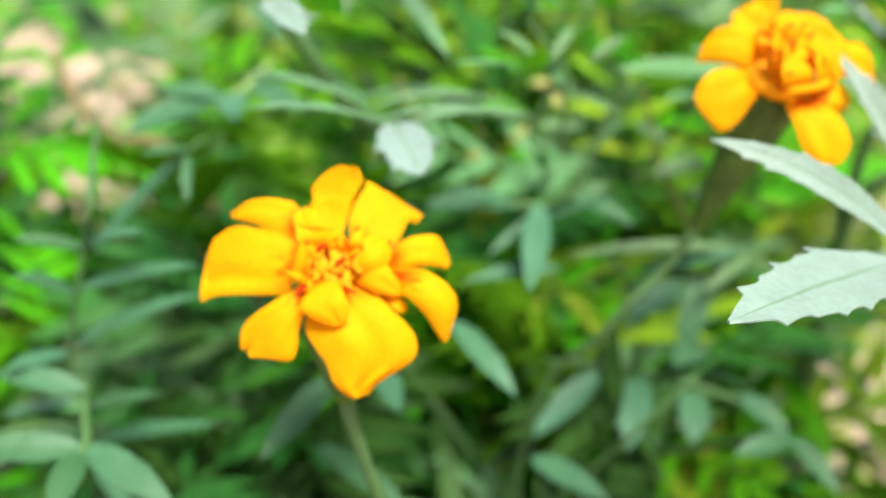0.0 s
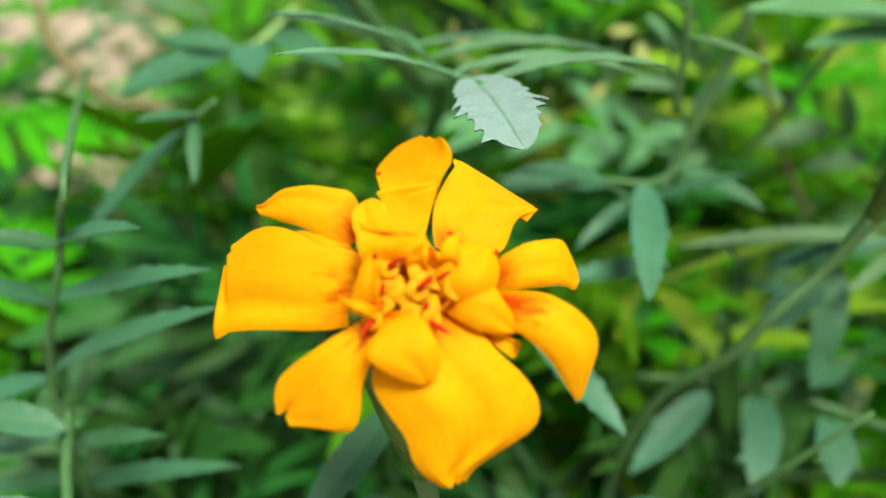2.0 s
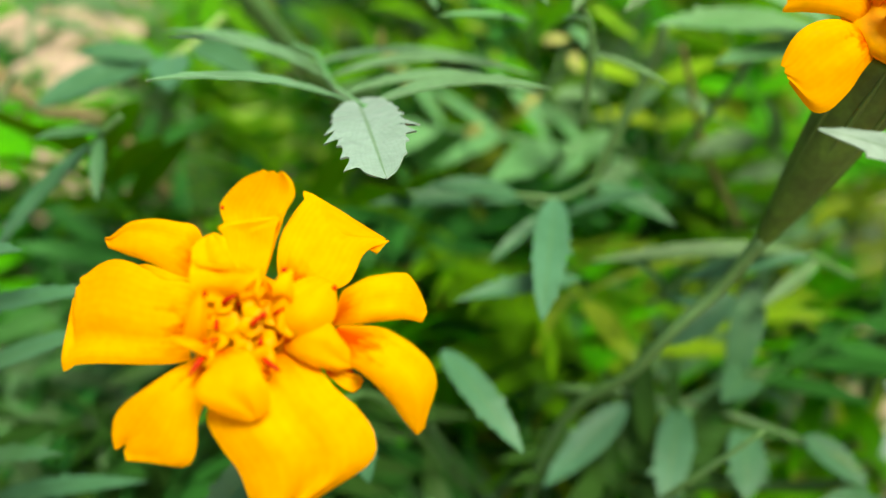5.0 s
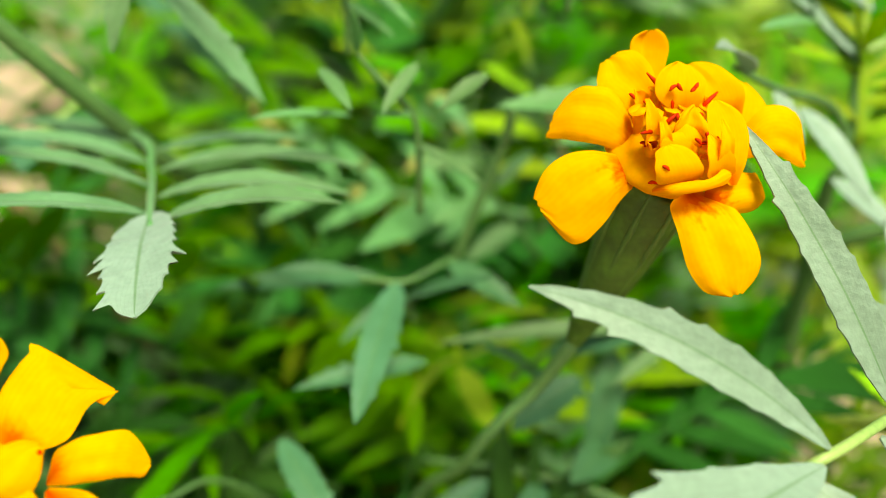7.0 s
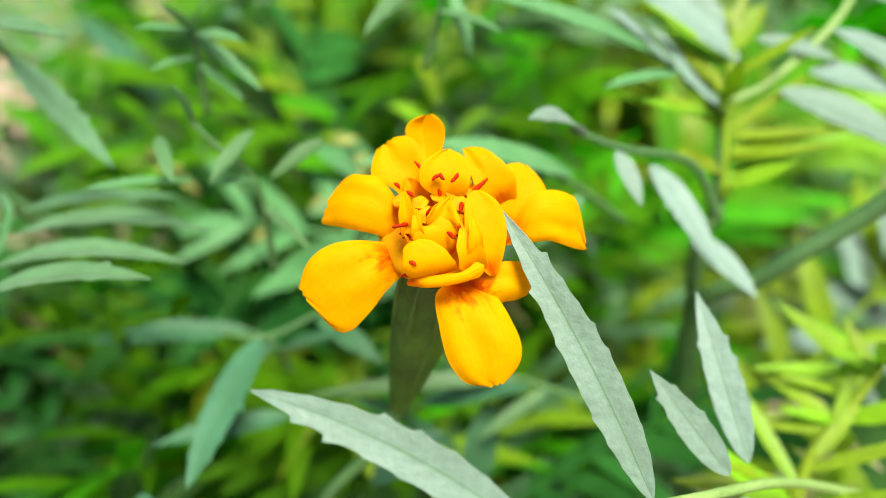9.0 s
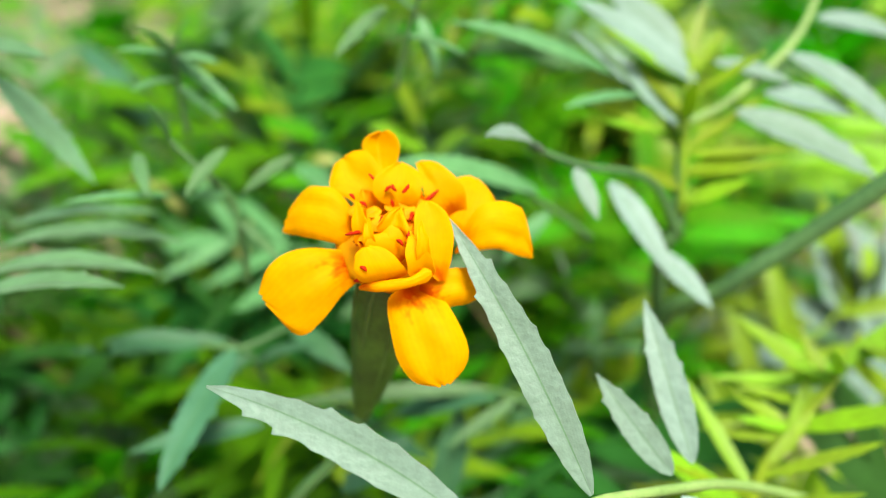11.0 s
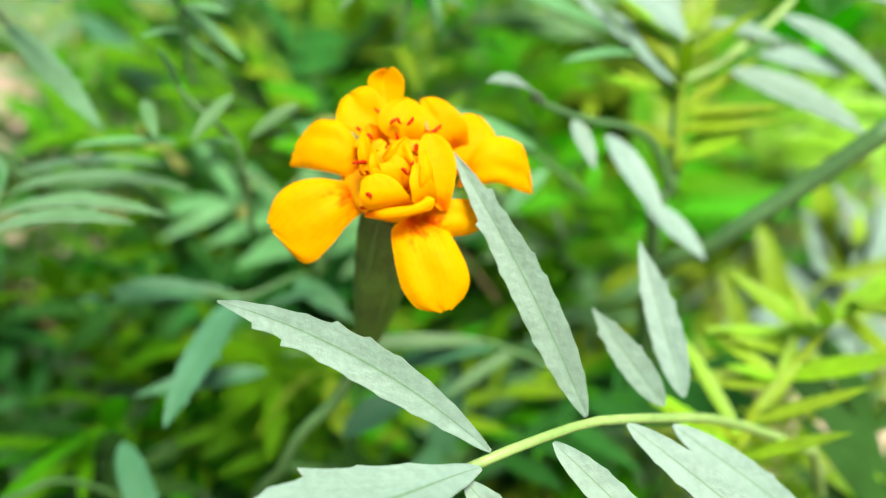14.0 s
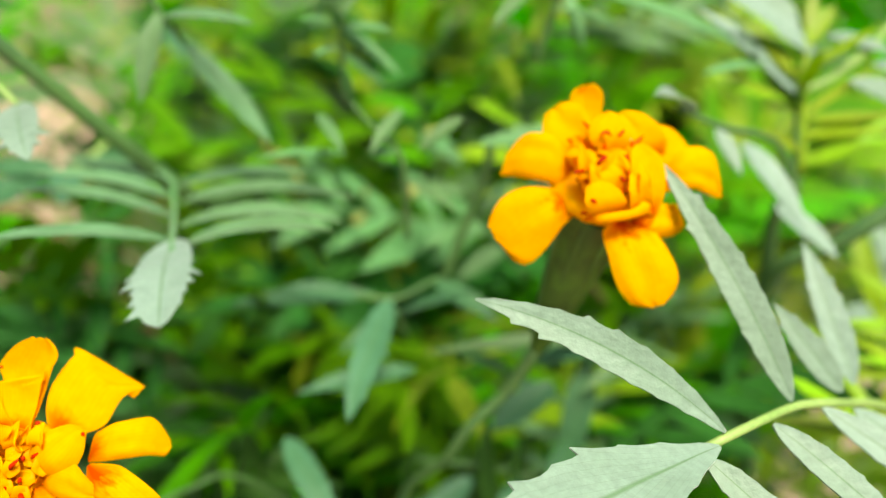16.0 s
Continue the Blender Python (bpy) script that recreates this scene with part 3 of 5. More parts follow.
# PETALS b
# the flush on this left petal also stands in for its orange shade
petal(head_b, FACE_B, (0.0842, 0.0375, 0.3630), (0.0716, 0.0307, 0.3581), (0.8, -0.9, -1.2, -1.7, -2.7, -3.5, -3.9, -2.6, 2.2), (2.6, 3.9, 5.2, 6.6, 7.6, 7.8, 7.2, 5.9, 4.8), lift=0.003, cup=-0.2, flush=True)
petal(head_b, FACE_B, (0.0839, 0.0396, 0.3666), (0.0723, 0.0417, 0.3699), (-1.7, -1.7, -1.7, -1.7, -1.9, -2.2, -2.4, -2.7, -2.8), (-0.6, 1.9, 3.8, 5.1, 6.0, 5.7, 5.2, 3.6, 1.1), lift=0.003, cup=-0.25)
petal(head_b, FACE_B, (0.0860, 0.0430, 0.3697), (0.0804, 0.0471, 0.3768), (-0.5, -2.0, -2.2, -2.4, -3.2, -4.0, -3.3, -2.1, -1.2), (2.1, 2.6, 3.1, 3.5, 4.0, 4.0, 3.8, 3.0, 1.6), lift=0.001, cup=0.12)
petal(head_b, FACE_B, (0.0871, 0.0448, 0.3720), (0.0864, 0.0494, 0.3803), (1.3, -0.2, -1.6, -2.0, -2.6, -3.0, -3.0, -2.2, -0.6), (1.4, 1.5, 1.6, 1.8, 2.2, 2.6, 2.5, 1.9, 1.0), lift=-0.001, cup=0.35, crease=0.25, crease_at=-0.2)
petal(head_b, FACE_B, (0.0887, 0.0410, 0.3699), (0.0891, 0.0443, 0.3772), (2.2, 0.7, -1.5, -3.0, -3.4, -3.2, -2.3, -1.1, 0.3), (2.3, 2.6, 3.1, 3.6, 3.7, 3.9, 3.3, 2.3, 1.0), cup=0.15)
petal(head_b, FACE_B, (0.0960, 0.0420, 0.3690), (0.0923, 0.0465, 0.3764), (-0.4, -0.8, -1.3, -1.4, -1.2, -1.1, -0.9, -0.7, -0.6), (3.7, 4.0, 4.4, 4.4, 3.9, 3.2, 2.5, 1.5, 0.2), cup=0.1)
petal(head_b, FACE_B, (0.0964, 0.0413, 0.3655), (0.1006, 0.0477, 0.3732), (2.3, 0.3, -2.3, -2.7, -3.0, -3.1, -2.7, -1.9, -0.7), (2.6, 2.8, 3.7, 4.7, 4.8, 4.8, 3.9, 2.3, 0.5), lift=0.002, cup=-0.1)
petal(head_b, FACE_B, (0.0975, 0.0403, 0.3656), (0.1092, 0.0423, 0.3655), (1.4, -1.3, -3.8, -5.5, -5.9, -5.7, -5.0, -3.7, 2.0), (1.5, 1.4, 1.3, 1.2, 1.2, 1.9, 2.6, 3.0, 3.2), lift=0.003, cup=-0.25)
petal(head_b, FACE_B, (0.0948, 0.0322, 0.3638), (0.0939, 0.0384, 0.3736), (0.5, -0.7, -2.1, -2.3, -2.4, -2.3, -2.1, -1.6, -0.6), (1.6, 2.0, 2.5, 2.9, 3.2, 3.0, 2.5, 1.4, 0.2), crease=0, ripple=0.05, lift=0.001, cup=0.3)
petal(head_b, FACE_B, (0.0926, 0.0332, 0.3624), (0.1017, 0.0350, 0.3610), (-1.2, -1.7, -2.3, -2.6, -2.9, -2.9, -2.9, -1.4, 0.2), (1.7, 3.1, 3.6, 3.3, 2.7, 2.5, 2.1, 1.5, 0.8), lift=0.002, cup=-0.3, flush=True)
petal(head_b, FACE_B, (0.0905, 0.0349, 0.3620), (0.0948, 0.0241, 0.3512), (-1.0, -2.7, -4.2, -5.1, -5.7, -6.1, -5.8, -4.4, -2.5), (0.2, 2.9, 3.6, 3.8, 4.0, 4.0, 3.4, 2.2, -0.3), lift=0.003, cup=-0.22, flush=True)
petal(head_b, FACE_B, (0.0843, 0.0300, 0.3644), (0.0946, 0.0302, 0.3659), (0.1, -0.5, -0.4, -0.3, -0.3, -0.2, -0.7, -1.4, -0.8), (0.5, 0.8, 1.1, 1.2, 1.2, 1.1, 0.9, 0.7, -0.1), crease=0, lift=0.001, cup=-0.5, ripple=0.06)
petal(head_b, FACE_B, (0.0878, 0.0312, 0.3644), (0.0867, 0.0309, 0.3704), (-0.2, -1.3, -2.7, -3.3, -3.3, -3.4, -3.0, -2.7, -1.5), (3.4, 3.4, 3.4, 3.3, 2.9, 2.5, 1.8, 0.8, -0.6), crease=0, ripple=0.03, lift=0.002, cup=-0.1)
petal(head_b, FACE_B, (0.0848, 0.0356, 0.3676), (0.0838, 0.0367, 0.3744), (1.0, -0.6, -1.2, -1.2, -1.2, -1.1, -0.7, -0.4, -0.2), (1.2, 1.2, 1.2, 1.2, 1.1, 1.0, 0.8, 0.6, 0.4), cup=0.6)
petal(head_b, FACE_B, (0.0897, 0.0334, 0.3660), (0.0860, 0.0329, 0.3711), (-0.1, -0.3, -0.7, -1.0, -1.5, -1.9, -1.8, -1.6, -1.5), (1.9, 2.2, 2.5, 2.4, 2.4, 2.1, 1.4, 0.2, -1.1), crease=0, ripple=0.05, lift=0.001, cup=-0.2)
petal(head_b, FACE_B, (0.0927, 0.0321, 0.3645), (0.0923, 0.0333, 0.3712), (0.6, -0.6, -1.5, -1.5, -1.6, -1.7, -1.4, -1.1, -0.9), (1.6, 2.0, 2.3, 2.1, 2.0, 1.3, 0.7, -0.2, -0.7), crease=0, ripple=0.05, cup=0.45)
petal(head_b, FACE_B, (0.0934, 0.0322, 0.3664), (0.0932, 0.0335, 0.3728), (0.6, -0.9, -1.0, -1.0, -1.0, -0.8, -0.7, -0.4, -0.0), (1.0, 1.0, 1.0, 1.0, 0.9, 0.9, 0.6, 0.3, 0.1), crease=0, cup=0.5, ripple=0.25)
petal(head_b, FACE_B, (0.0859, 0.0344, 0.3682), (0.0855, 0.0348, 0.3726), (0.6, -1.0, -1.0, -1.0, -0.9, -0.8, -0.6, -0.4, 0.0), (0.8, 0.8, 0.8, 0.8, 0.7, 0.6, 0.5, 0.4, 0.3), crease=0, cup=0.6, ripple=0.2)
petal(head_b, FACE_B, (0.0891, 0.0351, 0.3678), (0.0888, 0.0348, 0.3720), (0.2, -1.1, -2.0, -2.1, -2.1, -2.1, -1.6, -1.2, -1.0), (1.9, 2.2, 2.5, 2.4, 2.3, 2.2, 1.6, 1.1, 0.9), crease=0, cup=-0.1, ripple=0.15)
petal(head_b, FACE_B, (0.0888, 0.0362, 0.3694), (0.0896, 0.0364, 0.3738), (-1.7, -1.7, -1.9, -2.1, -2.3, -1.9, -1.5, -0.5, 0.4), (-0.4, 2.2, 2.1, 2.1, 2.1, 2.0, 1.4, 0.9, 0.7), cup=0.7, ripple=0.4)
red_tip(head_b, (0.0823, 0.0401, 0.3740), (0.70, -0.31, -0.64), 0.0013)
red_tip(head_b, (0.0840, 0.0387, 0.3734), (0.77, -0.28, -0.58), 0.0015)
red_tip(head_b, (0.0877, 0.0348, 0.3731), (0.12, -0.46, -0.88), 0.0015)
red_tip(head_b, (0.0876, 0.0344, 0.3727), (0.89, -0.19, -0.41), 0.0008)
red_tip(head_b, (0.0847, 0.0349, 0.3704), (-0.45, -0.43, -0.78), 0.0012)
red_tip(head_b, (0.0832, 0.0347, 0.3690), (0.96, -0.10, -0.26), 0.0014)
red_tip(head_b, (0.0837, 0.0340, 0.3687), (0.83, 0.28, 0.48), 0.0013)
red_tip(head_b, (0.0849, 0.0288, 0.3682), (0.83, -0.24, -0.50), 0.0013)
red_tip(head_b, (0.0837, 0.0299, 0.3653), (0.99, -0.03, -0.13), 0.0015)
red_tip(head_b, (0.0897, 0.0324, 0.3705), (0.70, -0.31, -0.64), 0.0015)
red_tip(head_b, (0.0913, 0.0332, 0.3714), (0.30, -0.44, -0.85), 0.0015)
red_tip(head_b, (0.0928, 0.0330, 0.3706), (0.31, -0.43, -0.84), 0.0011)
red_tip(head_b, (0.0925, 0.0315, 0.3685), (0.92, 0.21, 0.33), 0.0014)
red_tip(head_b, (0.0902, 0.0386, 0.3748), (0.64, 0.38, 0.67), 0.0015)
red_tip(head_b, (0.0907, 0.0388, 0.3752), (0.52, 0.41, 0.75), 0.0011)
red_tip(head_b, (0.0876, 0.0395, 0.3746), (0.85, 0.27, 0.45), 0.0018)
red_tip(head_b, (0.0887, 0.0400, 0.3755), (0.55, -0.37, -0.74), 0.0014)
# END b
florets(head_b, (0.0881, 0.0397, 0.3670), AXIS_B, 0.0043, 17, 5, 0.0060, 4)


# ---- leaves with leaflets ----
def compound_leaf(plant, rachis, radii, blades, mat=LEAF, rib=STEM_PALE, face_way=(0, -0.4, 1), label="", seed=0):
    """A feathered leaf: its rachis is the leaf, each leaflet hangs on it."""
    bm = bmesh.new()
    tube(bm, rachis, radii, 20, 8)
    leaf = adopt(part("leaf", bm, rib, None, label), plant)
    for k, (base, tip, wide, extra) in enumerate(blades):
        opts = dict(face_way=face_way, seed=seed + k)
        opts.update(extra)
        skin = opts.pop("skin", mat)
        part("leaflet", leaflet_mesh(base, tip, wide, **opts), skin, leaf)
    return leaf


# the leaf that reaches towards flower one, its end leaflet hanging
compound_leaf(plant_a, [(-0.0095, 0.091, 0.3485), (-0.0028, 0.0830, 0.3488), (-0.0003, 0.0765, 0.3476), (0.0028, 0.0671, 0.3472), (0.0088, 0.0495, 0.3501), (0.0106, 0.0449, 0.3509)], [0.0008, 0.0007, 0.0006, 0.0006, 0.0005], [
    ((0.0088, 0.0500, 0.3502), (0.0151, 0.0233, 0.3484), 0.0050, dict(skin=LEAF, blunt=0.95, droop=0.05, fold=0.12, teeth=10, tooth=0.3, face_way=(0, -0.6, 0.8))),
    ((0.0075, 0.0520, 0.3492), (-0.0203, 0.0375, 0.3571), 0.0031, dict(droop=0.06, fold=0.16)),
    ((0.0100, 0.0495, 0.3489), (0.0404, 0.0489, 0.3528), 0.0034, dict(droop=0.08, fold=0.25)),
    ((0.0031, 0.0652, 0.3481), (-0.0219, 0.0543, 0.3592), 0.0031, dict(droop=0.07, fold=0.16)),
    ((0.0055, 0.0624, 0.3472), (0.0401, 0.0627, 0.3476), 0.0034, dict(droop=0.08, fold=0.25)),
    ((-0.0009, 0.0765, 0.3476), (-0.0282, 0.0700, 0.3563), 0.0031, dict(droop=0.06, fold=0.16)),
    ((0.0011, 0.0757, 0.3462), (0.0408, 0.0761, 0.3469), 0.0034, dict(droop=0.08, fold=0.25)),
    ((-0.0064, 0.0892, 0.3457), (-0.0333, 0.0902, 0.3512), 0.0031, dict(droop=0.06, fold=0.16)),
    ((-0.0046, 0.0888, 0.3449), (0.0295, 0.0928, 0.3458), 0.0031, dict(droop=0.06, fold=0.16)),
], mat=LEAF_FEATHER, rib=LEAF_SKYLIT, label="feathery green leaf with a hanging end leaflet", seed=10, face_way=(0, 0.06, 1))

# the pale leaf in front of flower two
compound_leaf(plant_b, [(0.205, 0.085, 0.22), (0.1772, 0.0594, 0.2874), (0.1670, 0.0500, 0.3020), (0.1510, 0.0400, 0.3160), (0.1400, 0.0320, 0.3250), (0.1310, 0.0250, 0.3310), (0.1235, 0.0190, 0.3360), (0.1165, 0.0150, 0.3386), (0.1060, 0.0068, 0.3415), (0.0995, 0.0035, 0.3408)], [0.0012, 0.0010, 0.0009, 0.0008, 0.0007, 0.0007], [
    ((0.1012, 0.0030, 0.3415), (0.0590, -0.0249, 0.3455), 0.0066, dict(blunt=0.15, narrow=0.5, droop=0.02, fold=0.08, teeth=9, tooth=0.2, face_way=(0.1, -0.15, 1.0))),
    ((0.1025, 0.0050, 0.3424), (0.0668, 0.0138, 0.3596), 0.0027, dict(swerve=0.06, blunt=0.3, narrow=0.35, droop=0.05, fold=0.16, teeth=9, tooth=0.2, face_way=(0, -0.8, 0.6))),
    ((0.1165, 0.0158, 0.3392), (0.0966, 0.0374, 0.3716), 0.0028, dict(swerve=0.024, blunt=0.0, droop=0.03, fold=0.2, teeth=12, tooth=0.11, face_way=(-0.1, -0.8, 0.6))),
    ((0.1310, 0.0275, 0.3315), (0.1195, 0.0354, 0.3448), 0.0024, dict(droop=0.03, fold=0.16, teeth=7, face_way=(-0.1, -0.8, 0.6))),
    ((0.1355, 0.0320, 0.3295), (0.1293, 0.0501, 0.3492), 0.0027, dict(droop=0.03, fold=0.16, teeth=8, face_way=(-0.1, -0.8, 0.6))),
    ((0.0992, 0.0020, 0.3402), (0.1140, -0.0107, 0.3308), 0.0023, dict(blunt=0.3, droop=0.04, fold=0.12, teeth=8, face_way=(0, -0.6, 0.8))),
    ((0.1111, 0.0091, 0.3403), (0.1297, -0.0048, 0.3284), 0.0023, dict(blunt=0.2, droop=0.04, fold=0.12, teeth=9, face_way=(0, -0.6, 0.8))),
    ((0.1230, 0.0183, 0.3357), (0.1506, 0.0006, 0.3207), 0.0026, dict(droop=0.04, fold=0.12, teeth=9, face_way=(0, -0.6, 0.8))),
    ((0.1316, 0.0237, 0.3307), (0.1575, 0.0133, 0.3144), 0.0027, dict(droop=0.04, fold=0.12, teeth=9, face_way=(0, -0.6, 0.8))),
], label="pale feathery leaf with toothed leaflets", seed=30)

# the low leaf beside flower one
compound_leaf(plant_a, [(-0.0676, 0.0413, 0.2868), (-0.0608, 0.0249, 0.2877), (-0.0563, 0.0141, 0.2888), (-0.0575, 0.0008, 0.2842)], [0.0010, 0.0010, 0.0009, 0.0008], [
    ((-0.0569, 0.0139, 0.2882), (-0.0788, 0.0100, 0.2906), 0.0034, dict(droop=0.05)),
    ((-0.0561, 0.0140, 0.2886), (-0.0345, 0.0029, 0.2830), 0.0034, dict(droop=0.05)),
    ((-0.0566, 0.0120, 0.2890), (-0.0556, -0.0037, 0.2865), 0.0034, dict(droop=0.05)),
    ((-0.0634, 0.0318, 0.2904), (-0.0844, 0.0339, 0.2935), 0.0030, dict(droop=0.05)),
], mat=LEAF_MID, rib=STEM, label="low feathery green leaf", seed=70)

# hanging leaflets between and below the flowers
compound_leaf(plant_b, [(0.058, 0.10, 0.305), (0.0591, 0.0880, 0.3191), (0.0489, 0.0772, 0.3200), (0.0392, 0.0775, 0.3204), (0.0282, 0.0816, 0.3173)], [0.0007, 0.0007, 0.0006, 0.0005], [
    ((0.0472, 0.0753, 0.3207), (0.0410, 0.0411, 0.3129), 0.0034, dict(tooth=0.2, blunt=0.4, droop=0.04)),
    ((0.0392, 0.0775, 0.3204), (0.0200, 0.0740, 0.3239), 0.0026, dict(tooth=0.2, droop=0.06)),
    ((0.0575, 0.0859, 0.3193), (0.0733, 0.0741, 0.3151), 0.0026, dict(tooth=0.2, droop=0.06)),
], mat=LEAF_MID, label="green leaf with a leaflet hanging down", rib=STEM, seed=80)
compound_leaf(plant_a, [(0.034, 0.085, 0.22), (0.0116, 0.0580, 0.2793), (0.0019, 0.0460, 0.2884), (-0.0041, 0.0366, 0.2916)], [0.0008, 0.0007, 0.0006, 0.0005], [
    ((-0.0039, 0.0351, 0.2932), (-0.0184, 0.0123, 0.2868), 0.0034, dict(tooth=0.2, blunt=0.3, droop=0.05)),
    ((0.0065, 0.0409, 0.2895), (0.0107, 0.0244, 0.2903), 0.0027, dict(tooth=0.2, blunt=0.3, droop=0.05)),
    ((-0.0100, 0.0331, 0.2729), (0.0129, 0.0147, 0.2707), 0.0029, dict(tooth=0.2, blunt=0.3, droop=0.05)),
    ((0.0235, 0.0548, 0.2959), (0.0385, 0.0339, 0.2882), 0.0030, dict(tooth=0.2, blunt=0.3, droop=0.05)),
    ((0.0531, 0.0694, 0.3044), (0.0263, 0.0593, 0.3052), 0.0024, dict(tooth=0.2, droop=0.05)),
], mat=LEAF_MID, rib=STEM, label="low green leaf under the open flower", seed=90)
compound_leaf(plant_b, [(0.09, 0.09, 0.22), (0.1139, 0.0490, 0.2661), (0.0973, 0.0622, 0.2694), (0.0742, 0.0695, 0.2718), (0.0518, 0.0748, 0.2700)], [0.0012, 0.0012, 0.0010, 0.0008], [
    ((0.0669, 0.0664, 0.2720), (0.0469, 0.0529, 0.2593), 0.0037, dict(tooth=0.2, droop=0.05)),
    ((0.0792, 0.0659, 0.2715), (0.0709, 0.0433, 0.2638), 0.0040, dict(tooth=0.2, blunt=0.5, droop=0.05)),
    ((0.0926, 0.0606, 0.2705), (0.0882, 0.0438, 0.2655), 0.0040, dict(tooth=0.2, blunt=0.5, droop=0.05)),
    ((0.1046, 0.0565, 0.2718), (0.1139, 0.0444, 0.2680), 0.0034, dict(tooth=0.2, droop=0.05)),
    ((0.0973, 0.0722, 0.2783), (0.0843, 0.0570, 0.2808), 0.0040, dict(tooth=0.2, droop=0.05)),
    ((0.0971, 0.0817, 0.2976), (0.0906, 0.0668, 0.2739), 0.0037, dict(tooth=0.2, droop=0.05)),
    ((0.0863, 0.0672, 0.3016), (0.0712, 0.0587, 0.2949), 0.0034, dict(tooth=0.2, blunt=0.4, droop=0.05)),
    ((0.1122, 0.0401, 0.2706), (0.0955, 0.0345, 0.2697), 0.0029, dict(tooth=0.2, droop=0.05)),
    ((0.1122, 0.0401, 0.2706), (0.1195, 0.0258, 0.2645), 0.0029, dict(tooth=0.2, droop=0.05)),
    ((0.0460, 0.0466, 0.2578), (0.0641, 0.0296, 0.2582), 0.0034, dict(tooth=0.2, droop=0.05)),
], mat=LEAF_MID, rib=STEM, label="low feathery leaf with broad green leaflets", seed=110)


# ---- the young shoot and branch behind flower two ----
plant_c = thing("marigold_plant", (0.17, 0.14, 0), "leafy marigold plant with yellow-green shoots, not in flower", "plant", "leafy marigolds")


def branch(plant, points, radii, mat=STEM):
    bm = bmesh.new()
    tube(bm, points, radii, 24, 9)
    return adopt(part("stem", bm, mat, None), plant)


branch(plant_c, [(0.17, 0.14, 0), (0.165, 0.125, 0.2), (0.1442, 0.0972, 0.3218), (0.1454, 0.0931, 0.3418), (0.1474, 0.1050, 0.3641), (0.1550, 0.1260, 0.3862)], [0.003, 0.0024, 0.0018, 0.0016, 0.0013, 0.001])
branch(plant_c, [(0.165, 0.125, 0.2), (0.1440, 0.0950, 0.3069), (0.1548, 0.0834, 0.3313), (0.1687, 0.0818, 0.3444), (0.1842, 0.0794, 0.3603)], [0.0022, 0.0020, 0.0020, 0.0021, 0.0022])
compound_leaf(plant_c, [(0.1461, 0.0920, 0.3395), (0.1381, 0.0911, 0.3535), (0.1220, 0.0830, 0.3605), (0.1113, 0.0798, 0.3659)], [0.001, 0.0009, 0.0008, 0.0006], [
    ((0.1135, 0.0794, 0.3649), (0.1025, 0.0666, 0.3730), 0.0030, dict(droop=0.10)),
    ((0.1207, 0.0818, 0.3604), (0.1245, 0.0734, 0.3530), 0.0018, dict(droop=0.05)),
    ((0.1286, 0.0862, 0.3555), (0.1394, 0.0702, 0.3415), 0.0028, dict(droop=0.05)),
    ((0.1380, 0.0843, 0.3406), (0.1491, 0.0727, 0.3328), 0.0027, dict(droop=0.05)),
], rib=STEM, label="curving pale feathery leaf", seed=130)
compound_leaf(plant_c, [(0.1480, 0.1039, 0.3619), (0.1575, 0.1065, 0.3662), (0.1749, 0.1210, 0.3754), (0.1838, 0.1326, 0.3862)], [0.001, 0.0010, 0.0009, 0.0008], [
    ((0.1588, 0.1053, 0.3639), (0.1867, 0.0924, 0.3527), 0.0046, dict(droop=0.05)),
    ((0.1663, 0.1102, 0.3664), (0.1854, 0.1054, 0.3624), 0.0038, dict(droop=0.05)),
    ((0.1727, 0.1176, 0.3735), (0.1956, 0.1008, 0.3573), 0.0034, dict(droop=0.08)),
    ((0.1499, 0.1080, 0.3697), (0.1230, 0.1225, 0.3859), 0.0040, dict(droop=0.05)),
    ((0.1476, 0.1140, 0.3746), (0.1307, 0.1313, 0.3871), 0.0044, dict(droop=0.05)),
    ((0.1468, 0.1032, 0.3608), (0.1225, 0.1157, 0.3796), 0.0030, dict(droop=0.05)),
    ((0.1547, 0.1132, 0.3728), (0.1727, 0.1113, 0.3680), 0.0026, dict(droop=0.05)),
    ((0.1811, 0.1256, 0.3796), (0.2014, 0.1216, 0.3749), 0.0034, dict(droop=0.05)),
], label="pale feathery leaf beside the yellow-green shoot", seed=140)
compound_leaf(plant_c, [(0.2295, 0.1798, 0.2047), (0.2440, 0.1812, 0.2236), (0.2537, 0.1830, 0.2413), (0.2646, 0.1914, 0.2565)], [0.0012, 0.0011, 0.0010, 0.0008], [
    ((0.2440, 0.1812, 0.2236), (0.2274, 0.1964, 0.2534), 0.0084, dict(droop=0.08, swerve=0.06)),
    ((0.2469, 0.1809, 0.2293), (0.2366, 0.2151, 0.2712), 0.0120, dict(droop=0.08, swerve=0.06)),
    ((0.2515, 0.1809, 0.2375), (0.2526, 0.2198, 0.2790), 0.0120, dict(droop=0.08, swerve=0.06)),
    ((0.2580, 0.1851, 0.2450), (0.2685, 0.2213, 0.2807), 0.0120, dict(droop=0.08, swerve=0.06)),
    ((0.2493, 0.1798, 0.2356), (0.2658, 0.1644, 0.2395), 0.0111, dict(droop=0.08, swerve=0.06)),
    ((0.2404, 0.1812, 0.2194), (0.2599, 0.1608, 0.2159), 0.0091, dict(droop=0.08, swerve=0.06)),
], label="pale broad leaf catching the light", seed=180, face_way=(0.2, -0.5, 0.9))
